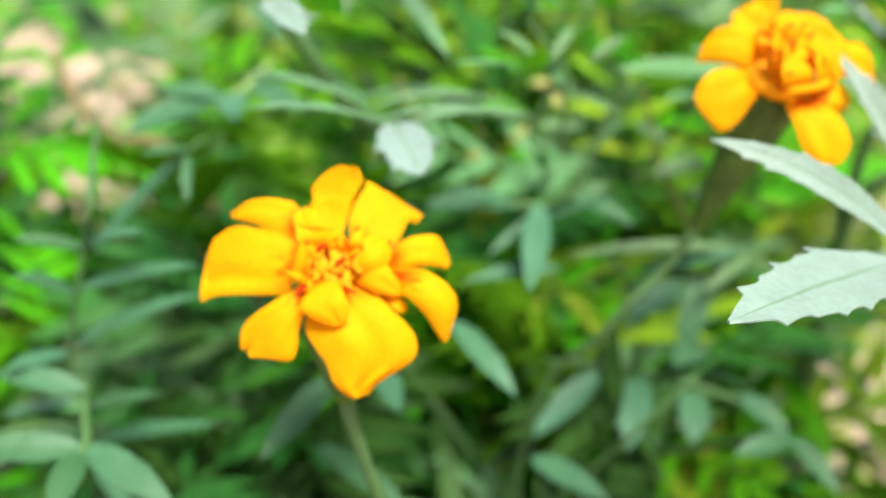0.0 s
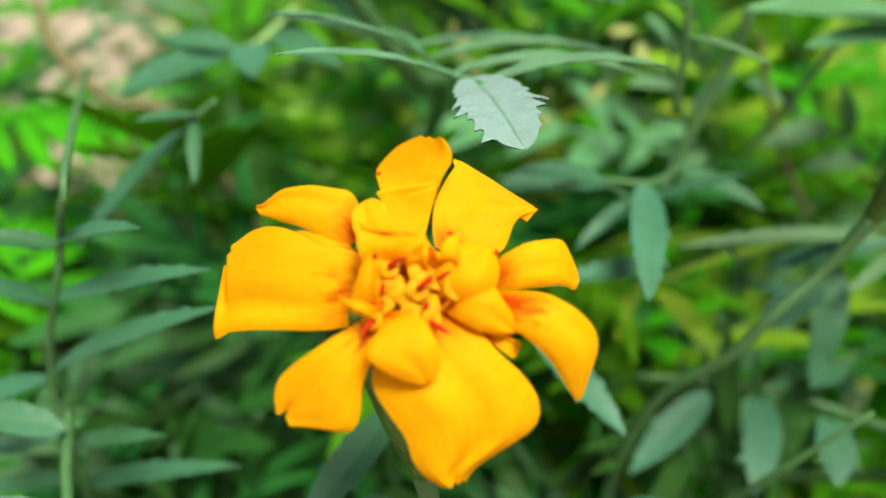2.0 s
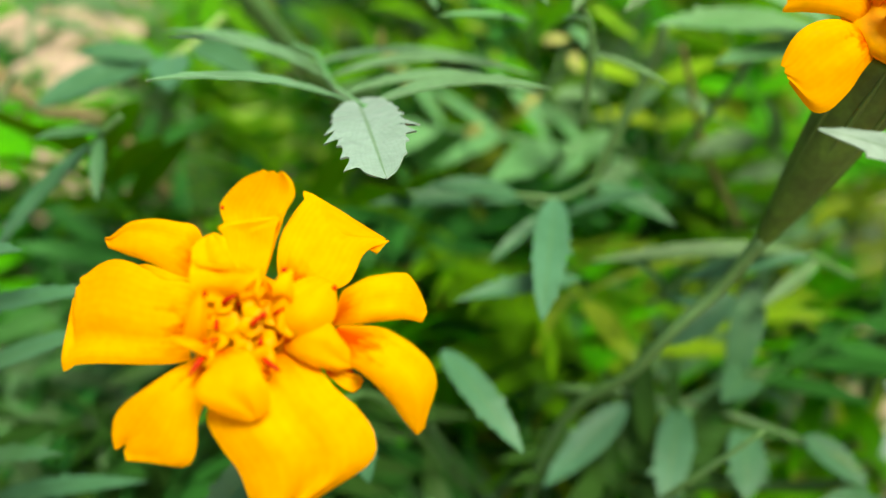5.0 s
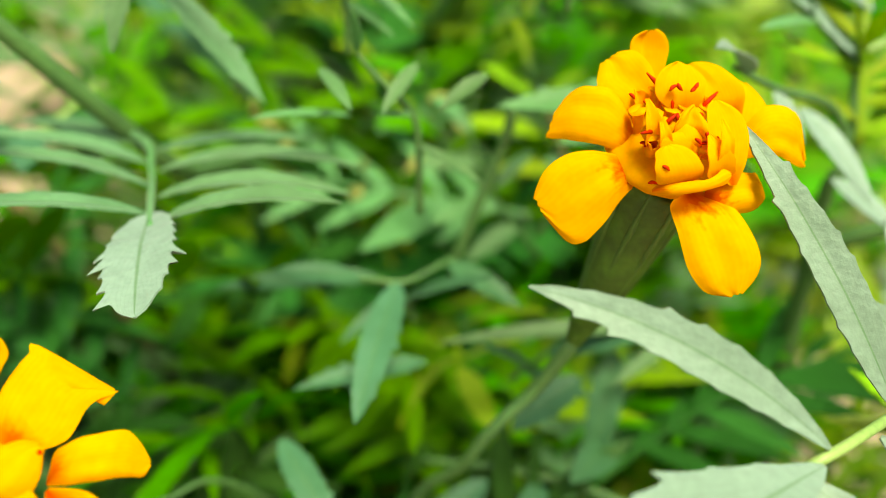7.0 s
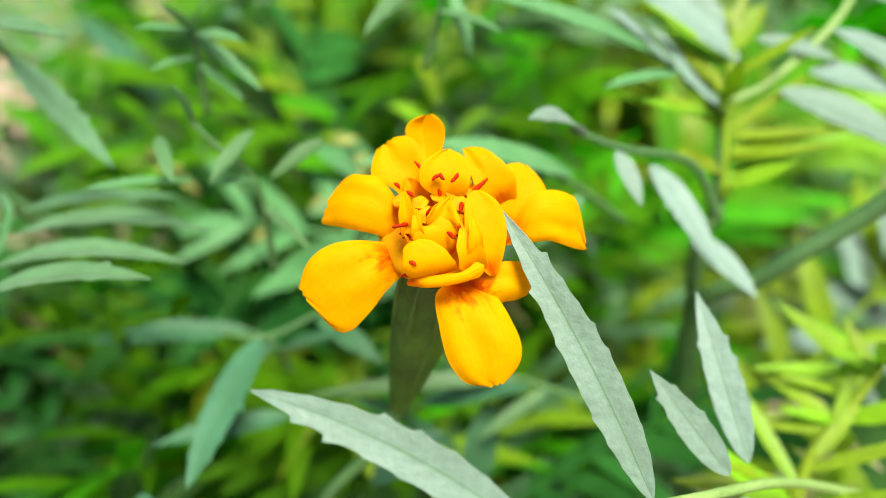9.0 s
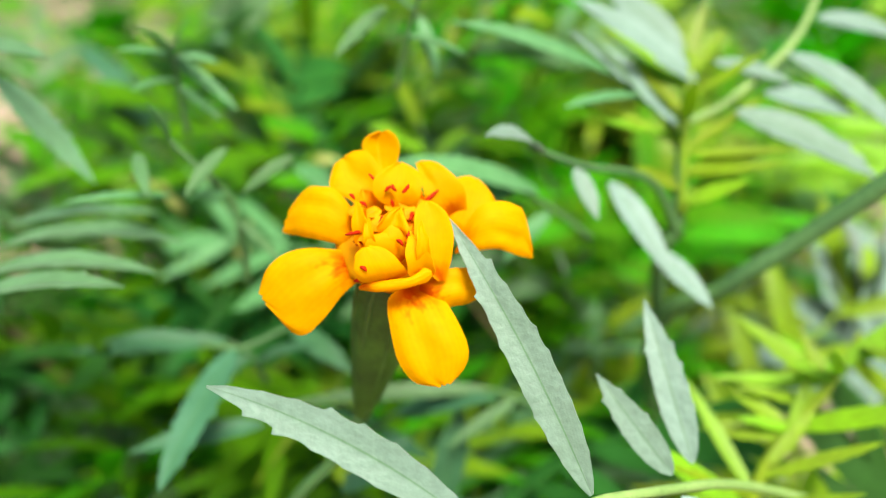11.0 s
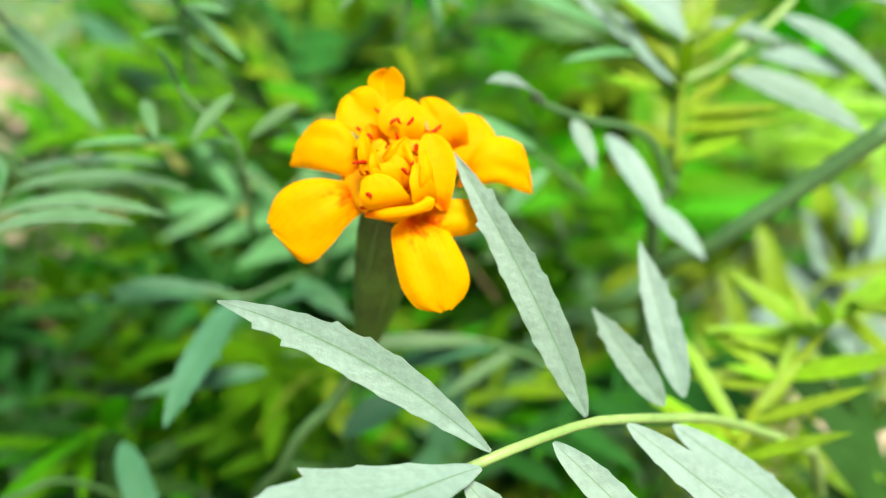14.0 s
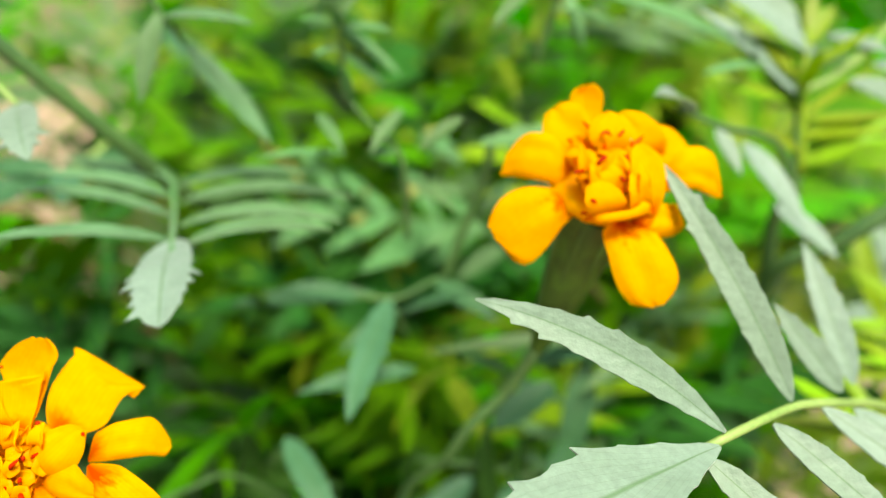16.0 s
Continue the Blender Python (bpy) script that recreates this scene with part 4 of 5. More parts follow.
# young leaflets crowding the shoot
rnd = random.Random(8)
shoot = [vec((0.1461, 0.0925, 0.3448)), vec((0.1466, 0.0984, 0.3559)), vec((0.1474, 0.1046, 0.3656)), vec((0.1495, 0.1130, 0.3748))]
bm = bmesh.new()
tube(bm, shoot, [0.0012, 0.0011, 0.001, 0.0008], 12, 7)
young_leaf = adopt(part("shoot", bm, LEAF_YOUNG_AND_SUNLIT, None, "yellow-green young shoot with narrow leaflets"), plant_c)
for k in range(22):
    s = rnd.random() * 2.98
    b = shoot[int(s)].lerp(shoot[int(s) + 1], s - int(s))
    t = rnd.uniform(0, 2 * math.pi)
    way = Vector((math.cos(t), math.sin(t) * 0.7, rnd.uniform(0.1, 0.9))).normalized()
    part("leaflet", leaflet_mesh(b, b + way * rnd.uniform(0.012, 0.026), rnd.uniform(0.0012, 0.0022), fine=False, teeth=7, seed=k), LEAF_YOUNG_AND_SUNLIT, young_leaf)
# the bright low shoot beside the pale leaf
low = [vec((0.1521, 0.0448, 0.3036)), vec((0.1605, 0.0580, 0.3066)), vec((0.1746, 0.0699, 0.3135)), vec((0.1861, 0.0826, 0.3196))]
bm = bmesh.new()
tube(bm, low, [0.0013, 0.0012, 0.001, 0.0007], 12, 7)
low_leaf = adopt(part("shoot", bm, LEAF_YOUNG_AND_SUNLIT, None, "bright yellow-green low shoot"), plant_c)
for k in range(26):
    s = (rnd.random() ** 1.5) * 2.98
    b = low[int(s)].lerp(low[int(s) + 1], s - int(s))
    t = rnd.uniform(0, 2 * math.pi)
    way = Vector((math.cos(t), math.sin(t) * 0.7, rnd.uniform(-0.2, 0.8))).normalized()
    part("leaflet", leaflet_mesh(b, b + way * rnd.uniform(0.010, 0.028), rnd.uniform(0.0010, 0.0024), fine=False, teeth=7, seed=k), LEAF_YOUNG_AND_SUNLIT, low_leaf)

# the leaf at the far upper side and the dark bare stem
plant_d = thing("marigold_plant", (-0.05, 0.20, 0), "leafy marigold plant with dark bare lower stems", "plant", "leafy marigolds")
branch(plant_d, [(-0.05, 0.20, 0), (-0.045, 0.17, 0.2), (-0.0681, 0.1396, 0.3052), (-0.0881, 0.1352, 0.3177), (-0.1036, 0.1417, 0.3303), (-0.1143, 0.1579, 0.3399)], [0.003, 0.0025, 0.0022, 0.0021, 0.0018, 0.0014], BARK)
branch(plant_d, [(-0.05, 0.20, 0), (-0.02, 0.20, 0.22), (0.004, 0.135, 0.318), (-0.002, 0.100, 0.335), (-0.0095, 0.091, 0.3485), (-0.0171, 0.0838, 0.3622), (-0.024, 0.0785, 0.374), (-0.036, 0.069, 0.395)], [0.003, 0.0026, 0.0023, 0.0021, 0.0019, 0.0017], STEM)
compound_leaf(plant_d, [(-0.0347, 0.1358, 0.3442), (-0.0419, 0.1166, 0.3389), (-0.0491, 0.1107, 0.3378)], [0.001, 0.0009, 0.0007], [
    ((-0.0482, 0.1108, 0.3381), (-0.0696, 0.0970, 0.3317), 0.0050, dict(blunt=0.3, droop=0.05)),
    ((-0.0457, 0.1114, 0.3394), (-0.0652, 0.1124, 0.3405), 0.0036, dict(droop=0.05)),
    ((-0.0436, 0.1166, 0.3389), (-0.0388, 0.0982, 0.3356), 0.0046, dict(droop=0.05)),
    ((-0.0396, 0.1227, 0.3400), (-0.0202, 0.1088, 0.3354), 0.0042, dict(droop=0.05)),
], mat=LEAF_MID, label="green leaf with three drooping leaflets", seed=160)
compound_leaf(plant_d, [(-0.0405, 0.0857, 0.3793), (-0.0305, 0.0657, 0.3833), (-0.0185, 0.0577, 0.3753)], [0.0008, 0.0007, 0.0006], [
    ((-0.0185, 0.0577, 0.3753), (-0.0080, 0.0388, 0.3716), 0.0034, dict(blunt=0.4, droop=0.05, tooth=0.3, face_way=(0.2, -0.7, 0.7))),
], label="pale leaflet hanging high up", seed=170)
compound_leaf(plant_d, [(-0.0945, 0.2954, 0.3468), (-0.0803, 0.2825, 0.3444), (-0.0715, 0.2697, 0.3423)], [0.001, 0.0009, 0.0007], [
    ((-0.0715, 0.2697, 0.3423), (-0.0148, 0.2264, 0.3072), 0.0055, dict(droop=0.05)),
], mat=LEAF_MID, rib=STEM, label="green leaflet hanging over the thicket", seed=172)


# leaves in the middle distance
compound_leaf(plant_b, [(0.0370, 0.0980, 0.3630), (0.0370, 0.0980, 0.3730), (0.0370, 0.0980, 0.3800)], [0.0008, 0.0007, 0.0005], [
    ((0.0370, 0.0980, 0.3800), (0.0510, 0.0920, 0.3700), 0.0014, dict(droop=0.05, blunt=0.1, tooth=0.18)),
    ((0.0370, 0.0980, 0.3800), (0.0300, 0.0880, 0.3840), 0.0012, dict(droop=0.05, blunt=0.2, tooth=0.18)),
    ((0.0370, 0.0980, 0.3800), (0.0370, 0.0840, 0.3890), 0.0012, dict(droop=0.05, blunt=0.3, tooth=0.18)),
    ((0.0370, 0.0980, 0.3800), (0.0440, 0.0920, 0.3890), 0.0011, dict(droop=0.05, blunt=0.1, tooth=0.18)),
    ((0.0370, 0.0980, 0.3800), (0.0500, 0.0880, 0.3810), 0.0012, dict(droop=0.05, blunt=0.2, tooth=0.18)),
    ((0.0370, 0.0980, 0.3750), (0.0330, 0.0840, 0.3770), 0.0010, dict(droop=0.05, blunt=0.3, tooth=0.18)),
    ((0.0370, 0.0980, 0.3740), (0.0470, 0.0920, 0.3680), 0.0010, dict(droop=0.05, blunt=0.1, tooth=0.18)),
], mat=LEAF_SKYLIT, rib=STEM, face_way=(0.05, -0.45, 0.9), label="blue-green leaf with spreading leaflets above the thicket", seed=210)
compound_leaf(plant_b, [(0.0520, 0.0780, 0.3360), (0.0520, 0.0780, 0.3480), (0.0510, 0.0780, 0.3570), (0.0440, 0.0780, 0.3650), (0.0410, 0.0780, 0.3690)], [0.0008, 0.0007, 0.0005], [
    ((0.0510, 0.0780, 0.3570), (0.0450, 0.0720, 0.3590), 0.0008, dict(droop=0.05, blunt=0.1, tooth=0.18)),
    ((0.0520, 0.0780, 0.3670), (0.0460, 0.0680, 0.3610), 0.0014, dict(droop=0.05, blunt=0.2, tooth=0.18)),
    ((0.0340, 0.0780, 0.3660), (0.0410, 0.0640, 0.3630), 0.0013, dict(droop=0.05, blunt=0.3, tooth=0.18)),
    ((0.0650, 0.0780, 0.3650), (0.0560, 0.0720, 0.3600), 0.0015, dict(droop=0.05, blunt=0.1, tooth=0.18)),
    ((0.0390, 0.0780, 0.3570), (0.0220, 0.0680, 0.3600), 0.0009, dict(droop=0.05, blunt=0.2, tooth=0.18)),
    ((0.0520, 0.0780, 0.3510), (0.0640, 0.0640, 0.3490), 0.0009, dict(droop=0.05, blunt=0.3, tooth=0.18)),
    ((0.0410, 0.0780, 0.3690), (0.0410, 0.0720, 0.3780), 0.0010, dict(droop=0.05, blunt=0.1, tooth=0.18)),
], mat=LEAF_SKYLIT, rib=STEM, face_way=(0.05, -0.45, 0.9), label="blue-green feathery leaf behind the flowers", seed=220)
compound_leaf(plant_b, [(0.0830, 0.1050, 0.3700), (0.0860, 0.1050, 0.3800), (0.0880, 0.1050, 0.3870), (0.0910, 0.1050, 0.3940)], [0.0008, 0.0007, 0.0005], [
    ((0.0890, 0.1050, 0.3860), (0.0930, 0.0990, 0.3740), 0.0015, dict(droop=0.05, blunt=0.1, tooth=0.18)),
    ((0.0820, 0.1050, 0.3880), (0.0720, 0.0950, 0.3800), 0.0017, dict(droop=0.05, blunt=0.2, tooth=0.18)),
    ((0.0860, 0.1050, 0.3820), (0.0990, 0.0910, 0.3810), 0.0011, dict(droop=0.05, blunt=0.3, tooth=0.18)),
    ((0.0880, 0.1050, 0.3870), (0.0800, 0.0990, 0.3940), 0.0013, dict(droop=0.05, blunt=0.1, tooth=0.18)),
], mat=LEAF_SKYLIT, rib=STEM, face_way=(0.05, -0.45, 0.9), label="blue-green leaf drooping over the thicket", seed=230)
compound_leaf(plant_c, [(0.1470, 0.1050, 0.3600), (0.1370, 0.1050, 0.3680), (0.1300, 0.1050, 0.3730)], [0.0008, 0.0007, 0.0005], [
    ((0.1300, 0.1050, 0.3730), (0.0960, 0.0990, 0.3860), 0.0023, dict(droop=0.05, blunt=0.1, tooth=0.18)),
    ((0.1360, 0.1050, 0.3690), (0.1200, 0.0950, 0.3850), 0.0017, dict(droop=0.05, blunt=0.2, tooth=0.18)),
    ((0.1370, 0.1050, 0.3680), (0.1190, 0.0910, 0.3700), 0.0013, dict(droop=0.05, blunt=0.3, tooth=0.18)),
], mat=LEAF_SKYLIT, rib=STEM, face_way=(0.05, -0.45, 0.9), label="long pale green leaf behind the second flower", seed=236)
compound_leaf(plant_d, [(-0.0040, 0.0880, 0.3930), (-0.0000, 0.0880, 0.3860), (0.0040, 0.0880, 0.3790)], [0.0008, 0.0007, 0.0005], [
    ((0.0040, 0.0880, 0.3790), (0.0220, 0.0820, 0.3580), 0.0025, dict(droop=0.05, blunt=0.1, tooth=0.18)),
    ((-0.0000, 0.0880, 0.3860), (-0.0040, 0.0780, 0.3690), 0.0023, dict(droop=0.05, blunt=0.2, tooth=0.18)),
    ((0.0010, 0.0880, 0.3850), (0.0240, 0.0740, 0.3860), 0.0017, dict(droop=0.05, blunt=0.3, tooth=0.18)),
], mat=LEAF_FEATHER, rib=STEM, face_way=(0.05, -0.45, 0.9), label="pale leaf hanging beside the thicket", seed=240)
compound_leaf(plant_b, [(0.0500, 0.0850, 0.3040), (0.0470, 0.0850, 0.3120), (0.0420, 0.0850, 0.3160)], [0.0008, 0.0007, 0.0005], [
    ((0.0420, 0.0850, 0.3160), (0.0070, 0.0790, 0.3170), 0.0026, dict(droop=0.05, blunt=0.1, tooth=0.18)),
    ((0.0470, 0.0850, 0.3120), (0.0340, 0.0750, 0.3050), 0.0016, dict(droop=0.05, blunt=0.2, tooth=0.18)),
    ((0.0480, 0.0850, 0.3100), (0.0670, 0.0710, 0.3250), 0.0016, dict(droop=0.05, blunt=0.3, tooth=0.18)),
], mat=LEAF_MID, rib=STEM, face_way=(0.05, -0.45, 0.9), label="green leaf in the shade below the flowers", seed=246)
compound_leaf(plant_b, [(0.0730, 0.0820, 0.2890), (0.0770, 0.0820, 0.2930), (0.0810, 0.0820, 0.2970)], [0.0008, 0.0007, 0.0005], [
    ((0.0810, 0.0820, 0.2970), (0.1060, 0.0760, 0.3070), 0.0024, dict(droop=0.05, blunt=0.1, tooth=0.18)),
    ((0.0770, 0.0820, 0.2930), (0.0650, 0.0720, 0.3070), 0.0015, dict(droop=0.05, blunt=0.2, tooth=0.18)),
    ((0.0760, 0.0820, 0.2920), (0.0900, 0.0680, 0.2950), 0.0016, dict(droop=0.05, blunt=0.3, tooth=0.18)),
], mat=LEAF_MID, rib=STEM, face_way=(0.05, -0.45, 0.9), label="green leaf in the shade under the second flower", seed=250)
compound_leaf(plant_c, [(0.2360, 0.1350, 0.2440), (0.2270, 0.1350, 0.2620), (0.2190, 0.1350, 0.2780), (0.2110, 0.1350, 0.3000)], [0.0008, 0.0007, 0.0005], [
    ((0.2150, 0.1350, 0.2880), (0.1930, 0.1290, 0.3170), 0.0054, dict(droop=0.05, blunt=0.1, tooth=0.18)),
    ((0.2130, 0.1350, 0.2960), (0.1980, 0.1250, 0.3270), 0.0052, dict(droop=0.05, blunt=0.2, tooth=0.18)),
    ((0.2150, 0.1350, 0.2920), (0.2070, 0.1210, 0.3290), 0.0049, dict(droop=0.05, blunt=0.3, tooth=0.18)),
    ((0.2190, 0.1350, 0.2800), (0.1880, 0.1290, 0.2990), 0.0052, dict(droop=0.05, blunt=0.1, tooth=0.18)),
    ((0.2210, 0.1350, 0.2750), (0.1760, 0.1250, 0.2810), 0.0046, dict(droop=0.05, blunt=0.2, tooth=0.18)),
    ((0.2230, 0.1350, 0.2710), (0.1930, 0.1210, 0.2710), 0.0049, dict(droop=0.05, blunt=0.3, tooth=0.18)),
    ((0.2260, 0.1350, 0.2640), (0.2160, 0.1290, 0.2490), 0.0046, dict(droop=0.05, blunt=0.1, tooth=0.18)),
    ((0.2210, 0.1350, 0.2800), (0.2300, 0.1250, 0.2940), 0.0049, dict(droop=0.05, blunt=0.2, tooth=0.18)),
], mat=LEAF, rib=STEM, face_way=(0.05, -0.45, 0.9), label="broad pale leaf catching the light", seed=256)
compound_leaf(plant_b, [(0.1280, 0.1000, 0.3350), (0.1170, 0.1000, 0.3440), (0.1070, 0.1000, 0.3490)], [0.0008, 0.0007, 0.0005], [
    ((0.1070, 0.1000, 0.3500), (0.0680, 0.0940, 0.3530), 0.0041, dict(droop=0.05, blunt=0.1, tooth=0.18)),
    ((0.1100, 0.1000, 0.3470), (0.0810, 0.0900, 0.3460), 0.0028, dict(droop=0.05, blunt=0.2, tooth=0.18)),
    ((0.1150, 0.1000, 0.3470), (0.0850, 0.0860, 0.3610), 0.0030, dict(droop=0.05, blunt=0.3, tooth=0.18)),
    ((0.1180, 0.1000, 0.3420), (0.1070, 0.0940, 0.3320), 0.0020, dict(droop=0.05, blunt=0.1, tooth=0.18)),
], mat=LEAF_SKYLIT, rib=STEM, face_way=(0.05, -0.45, 0.9), label="pale blue-green leaf behind the flowers", seed=266)
compound_leaf(plant_a, [(-0.0910, 0.1300, 0.3290), (-0.0680, 0.0700, 0.3350), (-0.0560, 0.0380, 0.3360), (-0.0620, 0.0450, 0.3250), (-0.0640, 0.0450, 0.3170), (-0.0680, 0.0450, 0.3060), (-0.0710, 0.0450, 0.2940), (-0.0720, 0.0450, 0.2820), (-0.0710, 0.0450, 0.2680), (-0.0710, 0.0450, 0.2580)], [0.0008, 0.0007, 0.0005], [
    ((-0.0660, 0.0450, 0.3100), (-0.0350, 0.0390, 0.3200), 0.0020, dict(droop=0.05, blunt=0.1, tooth=0.18)),
    ((-0.0700, 0.0450, 0.2940), (-0.0330, 0.0350, 0.3150), 0.0022, dict(droop=0.05, blunt=0.2, tooth=0.18)),
    ((-0.0720, 0.0450, 0.2740), (-0.0450, 0.0310, 0.2900), 0.0018, dict(droop=0.05, blunt=0.3, tooth=0.18)),
    ((-0.0710, 0.0450, 0.2640), (-0.0350, 0.0390, 0.2750), 0.0020, dict(droop=0.05, blunt=0.1, tooth=0.18)),
    ((-0.0670, 0.0450, 0.3090), (-0.0750, 0.0350, 0.3190), 0.0020, dict(droop=0.05, blunt=0.2, tooth=0.18)),
    ((-0.0720, 0.0450, 0.2920), (-0.0800, 0.0310, 0.2960), 0.0022, dict(droop=0.05, blunt=0.3, tooth=0.18)),
    ((-0.0730, 0.0450, 0.2770), (-0.0890, 0.0390, 0.2770), 0.0020, dict(droop=0.05, blunt=0.1, tooth=0.18)),
    ((-0.0720, 0.0450, 0.2650), (-0.0870, 0.0350, 0.2720), 0.0020, dict(droop=0.05, blunt=0.2, tooth=0.18)),
    ((-0.0710, 0.0450, 0.2580), (-0.0580, 0.0310, 0.2540), 0.0027, dict(droop=0.05, blunt=0.3, tooth=0.18)),
    ((-0.0630, 0.0450, 0.3210), (-0.0750, 0.0390, 0.3260), 0.0018, dict(droop=0.05, blunt=0.1, tooth=0.18)),
    ((-0.0630, 0.0450, 0.3220), (-0.0440, 0.0350, 0.3300), 0.0017, dict(droop=0.05, blunt=0.2, tooth=0.18)),
], mat=LEAF_MID, rib=STEM, face_way=(0.05, -0.45, 0.9), label="long feathery green leaf with narrow leaflets", seed=50)
compound_leaf(plant_d, [(-0.0410, 0.0750, 0.3380), (-0.0450, 0.0750, 0.3350), (-0.0480, 0.0750, 0.3320)], [0.0008, 0.0007, 0.0005], [
    ((-0.0480, 0.0750, 0.3320), (-0.0730, 0.0690, 0.3070), 0.0021, dict(droop=0.05, blunt=0.1, tooth=0.18)),
    ((-0.0450, 0.0750, 0.3350), (-0.0540, 0.0650, 0.3370), 0.0014, dict(droop=0.05, blunt=0.2, tooth=0.18)),
    ((-0.0460, 0.0750, 0.3340), (-0.0430, 0.0610, 0.3260), 0.0013, dict(droop=0.05, blunt=0.3, tooth=0.18)),
], mat=LEAF_MID, rib=STEM, face_way=(0.05, -0.45, 0.9), label="dark green leaf hanging in the shade", seed=272)
compound_leaf(plant_b, [(0.1190, 0.0800, 0.2990), (0.1110, 0.0800, 0.3030), (0.1040, 0.0800, 0.3060)], [0.0008, 0.0007, 0.0005], [
    ((0.1040, 0.0800, 0.3060), (0.0560, 0.0740, 0.3060), 0.0019, dict(droop=0.05, blunt=0.1, tooth=0.18)),
    ((0.1100, 0.0800, 0.3030), (0.0940, 0.0700, 0.2970), 0.0015, dict(droop=0.05, blunt=0.2, tooth=0.18)),
], mat=LEAF_SKYLIT, rib=STEM, face_way=(0.05, -0.45, 0.9), label="narrow pale green leaf between the flowers", seed=278)
compound_leaf(plant_b, [(0.0840, 0.1250, 0.2980), (0.0730, 0.1250, 0.3130), (0.0660, 0.1250, 0.3270), (0.0620, 0.1250, 0.3410)], [0.0008, 0.0007, 0.0005], [
    ((0.0640, 0.1250, 0.3360), (0.0540, 0.1190, 0.3460), 0.0038, dict(droop=0.05, blunt=0.1, tooth=0.18)),
    ((0.0660, 0.1250, 0.3270), (0.0510, 0.1150, 0.3300), 0.0029, dict(droop=0.05, blunt=0.2, tooth=0.18)),
    ((0.0720, 0.1250, 0.3150), (0.0540, 0.1110, 0.3160), 0.0034, dict(droop=0.05, blunt=0.3, tooth=0.18)),
    ((0.0710, 0.1250, 0.3200), (0.0800, 0.1190, 0.3320), 0.0027, dict(droop=0.05, blunt=0.1, tooth=0.18)),
    ((0.0770, 0.1250, 0.3080), (0.0630, 0.1150, 0.3020), 0.0029, dict(droop=0.05, blunt=0.2, tooth=0.18)),
], mat=LEAF_SKYLIT, rib=STEM, face_way=(0.05, -0.45, 0.9), label="broad blue-green leaf deep in the thicket", seed=300)
compound_leaf(plant_c, [(0.1320, 0.1250, 0.2990), (0.1200, 0.1250, 0.3090), (0.1090, 0.1250, 0.3160), (0.0960, 0.1250, 0.3220)], [0.0008, 0.0007, 0.0005], [
    ((0.0960, 0.1250, 0.3220), (0.0820, 0.1190, 0.3300), 0.0034, dict(droop=0.05, blunt=0.1, tooth=0.18)),
    ((0.1090, 0.1250, 0.3160), (0.0880, 0.1150, 0.3140), 0.0036, dict(droop=0.05, blunt=0.2, tooth=0.18)),
    ((0.1140, 0.1250, 0.3140), (0.1030, 0.1110, 0.3320), 0.0034, dict(droop=0.05, blunt=0.3, tooth=0.18)),
    ((0.1220, 0.1250, 0.3070), (0.1020, 0.1190, 0.3060), 0.0031, dict(droop=0.05, blunt=0.1, tooth=0.18)),
    ((0.1260, 0.1250, 0.3040), (0.1210, 0.1150, 0.3240), 0.0034, dict(droop=0.05, blunt=0.2, tooth=0.18)),
], mat=LEAF_SKYLIT, rib=STEM, face_way=(0.05, -0.45, 0.9), label="blue-green leaf deep behind the flowers", seed=306)
compound_leaf(plant_c, [(0.1030, 0.1700, 0.2830), (0.0950, 0.1700, 0.3060), (0.0870, 0.1700, 0.3230), (0.0830, 0.1700, 0.3400)], [0.0008, 0.0007, 0.0005], [
    ((0.0850, 0.1700, 0.3300), (0.0680, 0.1640, 0.3410), 0.0037, dict(droop=0.05, blunt=0.1, tooth=0.18)),
    ((0.0860, 0.1700, 0.3260), (0.0990, 0.1600, 0.3410), 0.0035, dict(droop=0.05, blunt=0.2, tooth=0.18)),
    ((0.0890, 0.1700, 0.3170), (0.0610, 0.1560, 0.3260), 0.0037, dict(droop=0.05, blunt=0.3, tooth=0.18)),
    ((0.0900, 0.1700, 0.3150), (0.1100, 0.1640, 0.3260), 0.0037, dict(droop=0.05, blunt=0.1, tooth=0.18)),
    ((0.0950, 0.1700, 0.3040), (0.0720, 0.1600, 0.3090), 0.0035, dict(droop=0.05, blunt=0.2, tooth=0.18)),
    ((0.0950, 0.1700, 0.3020), (0.1130, 0.1560, 0.3120), 0.0037, dict(droop=0.05, blunt=0.3, tooth=0.18)),
    ((0.0830, 0.1700, 0.3380), (0.0760, 0.1640, 0.3560), 0.0032, dict(droop=0.05, blunt=0.1, tooth=0.18)),
], mat=LEAF_YOUNG_AND_SUNLIT, rib=STEM, face_way=(0.05, -0.45, 0.9), label="yellow-green young leaf deep in the thicket", seed=320)
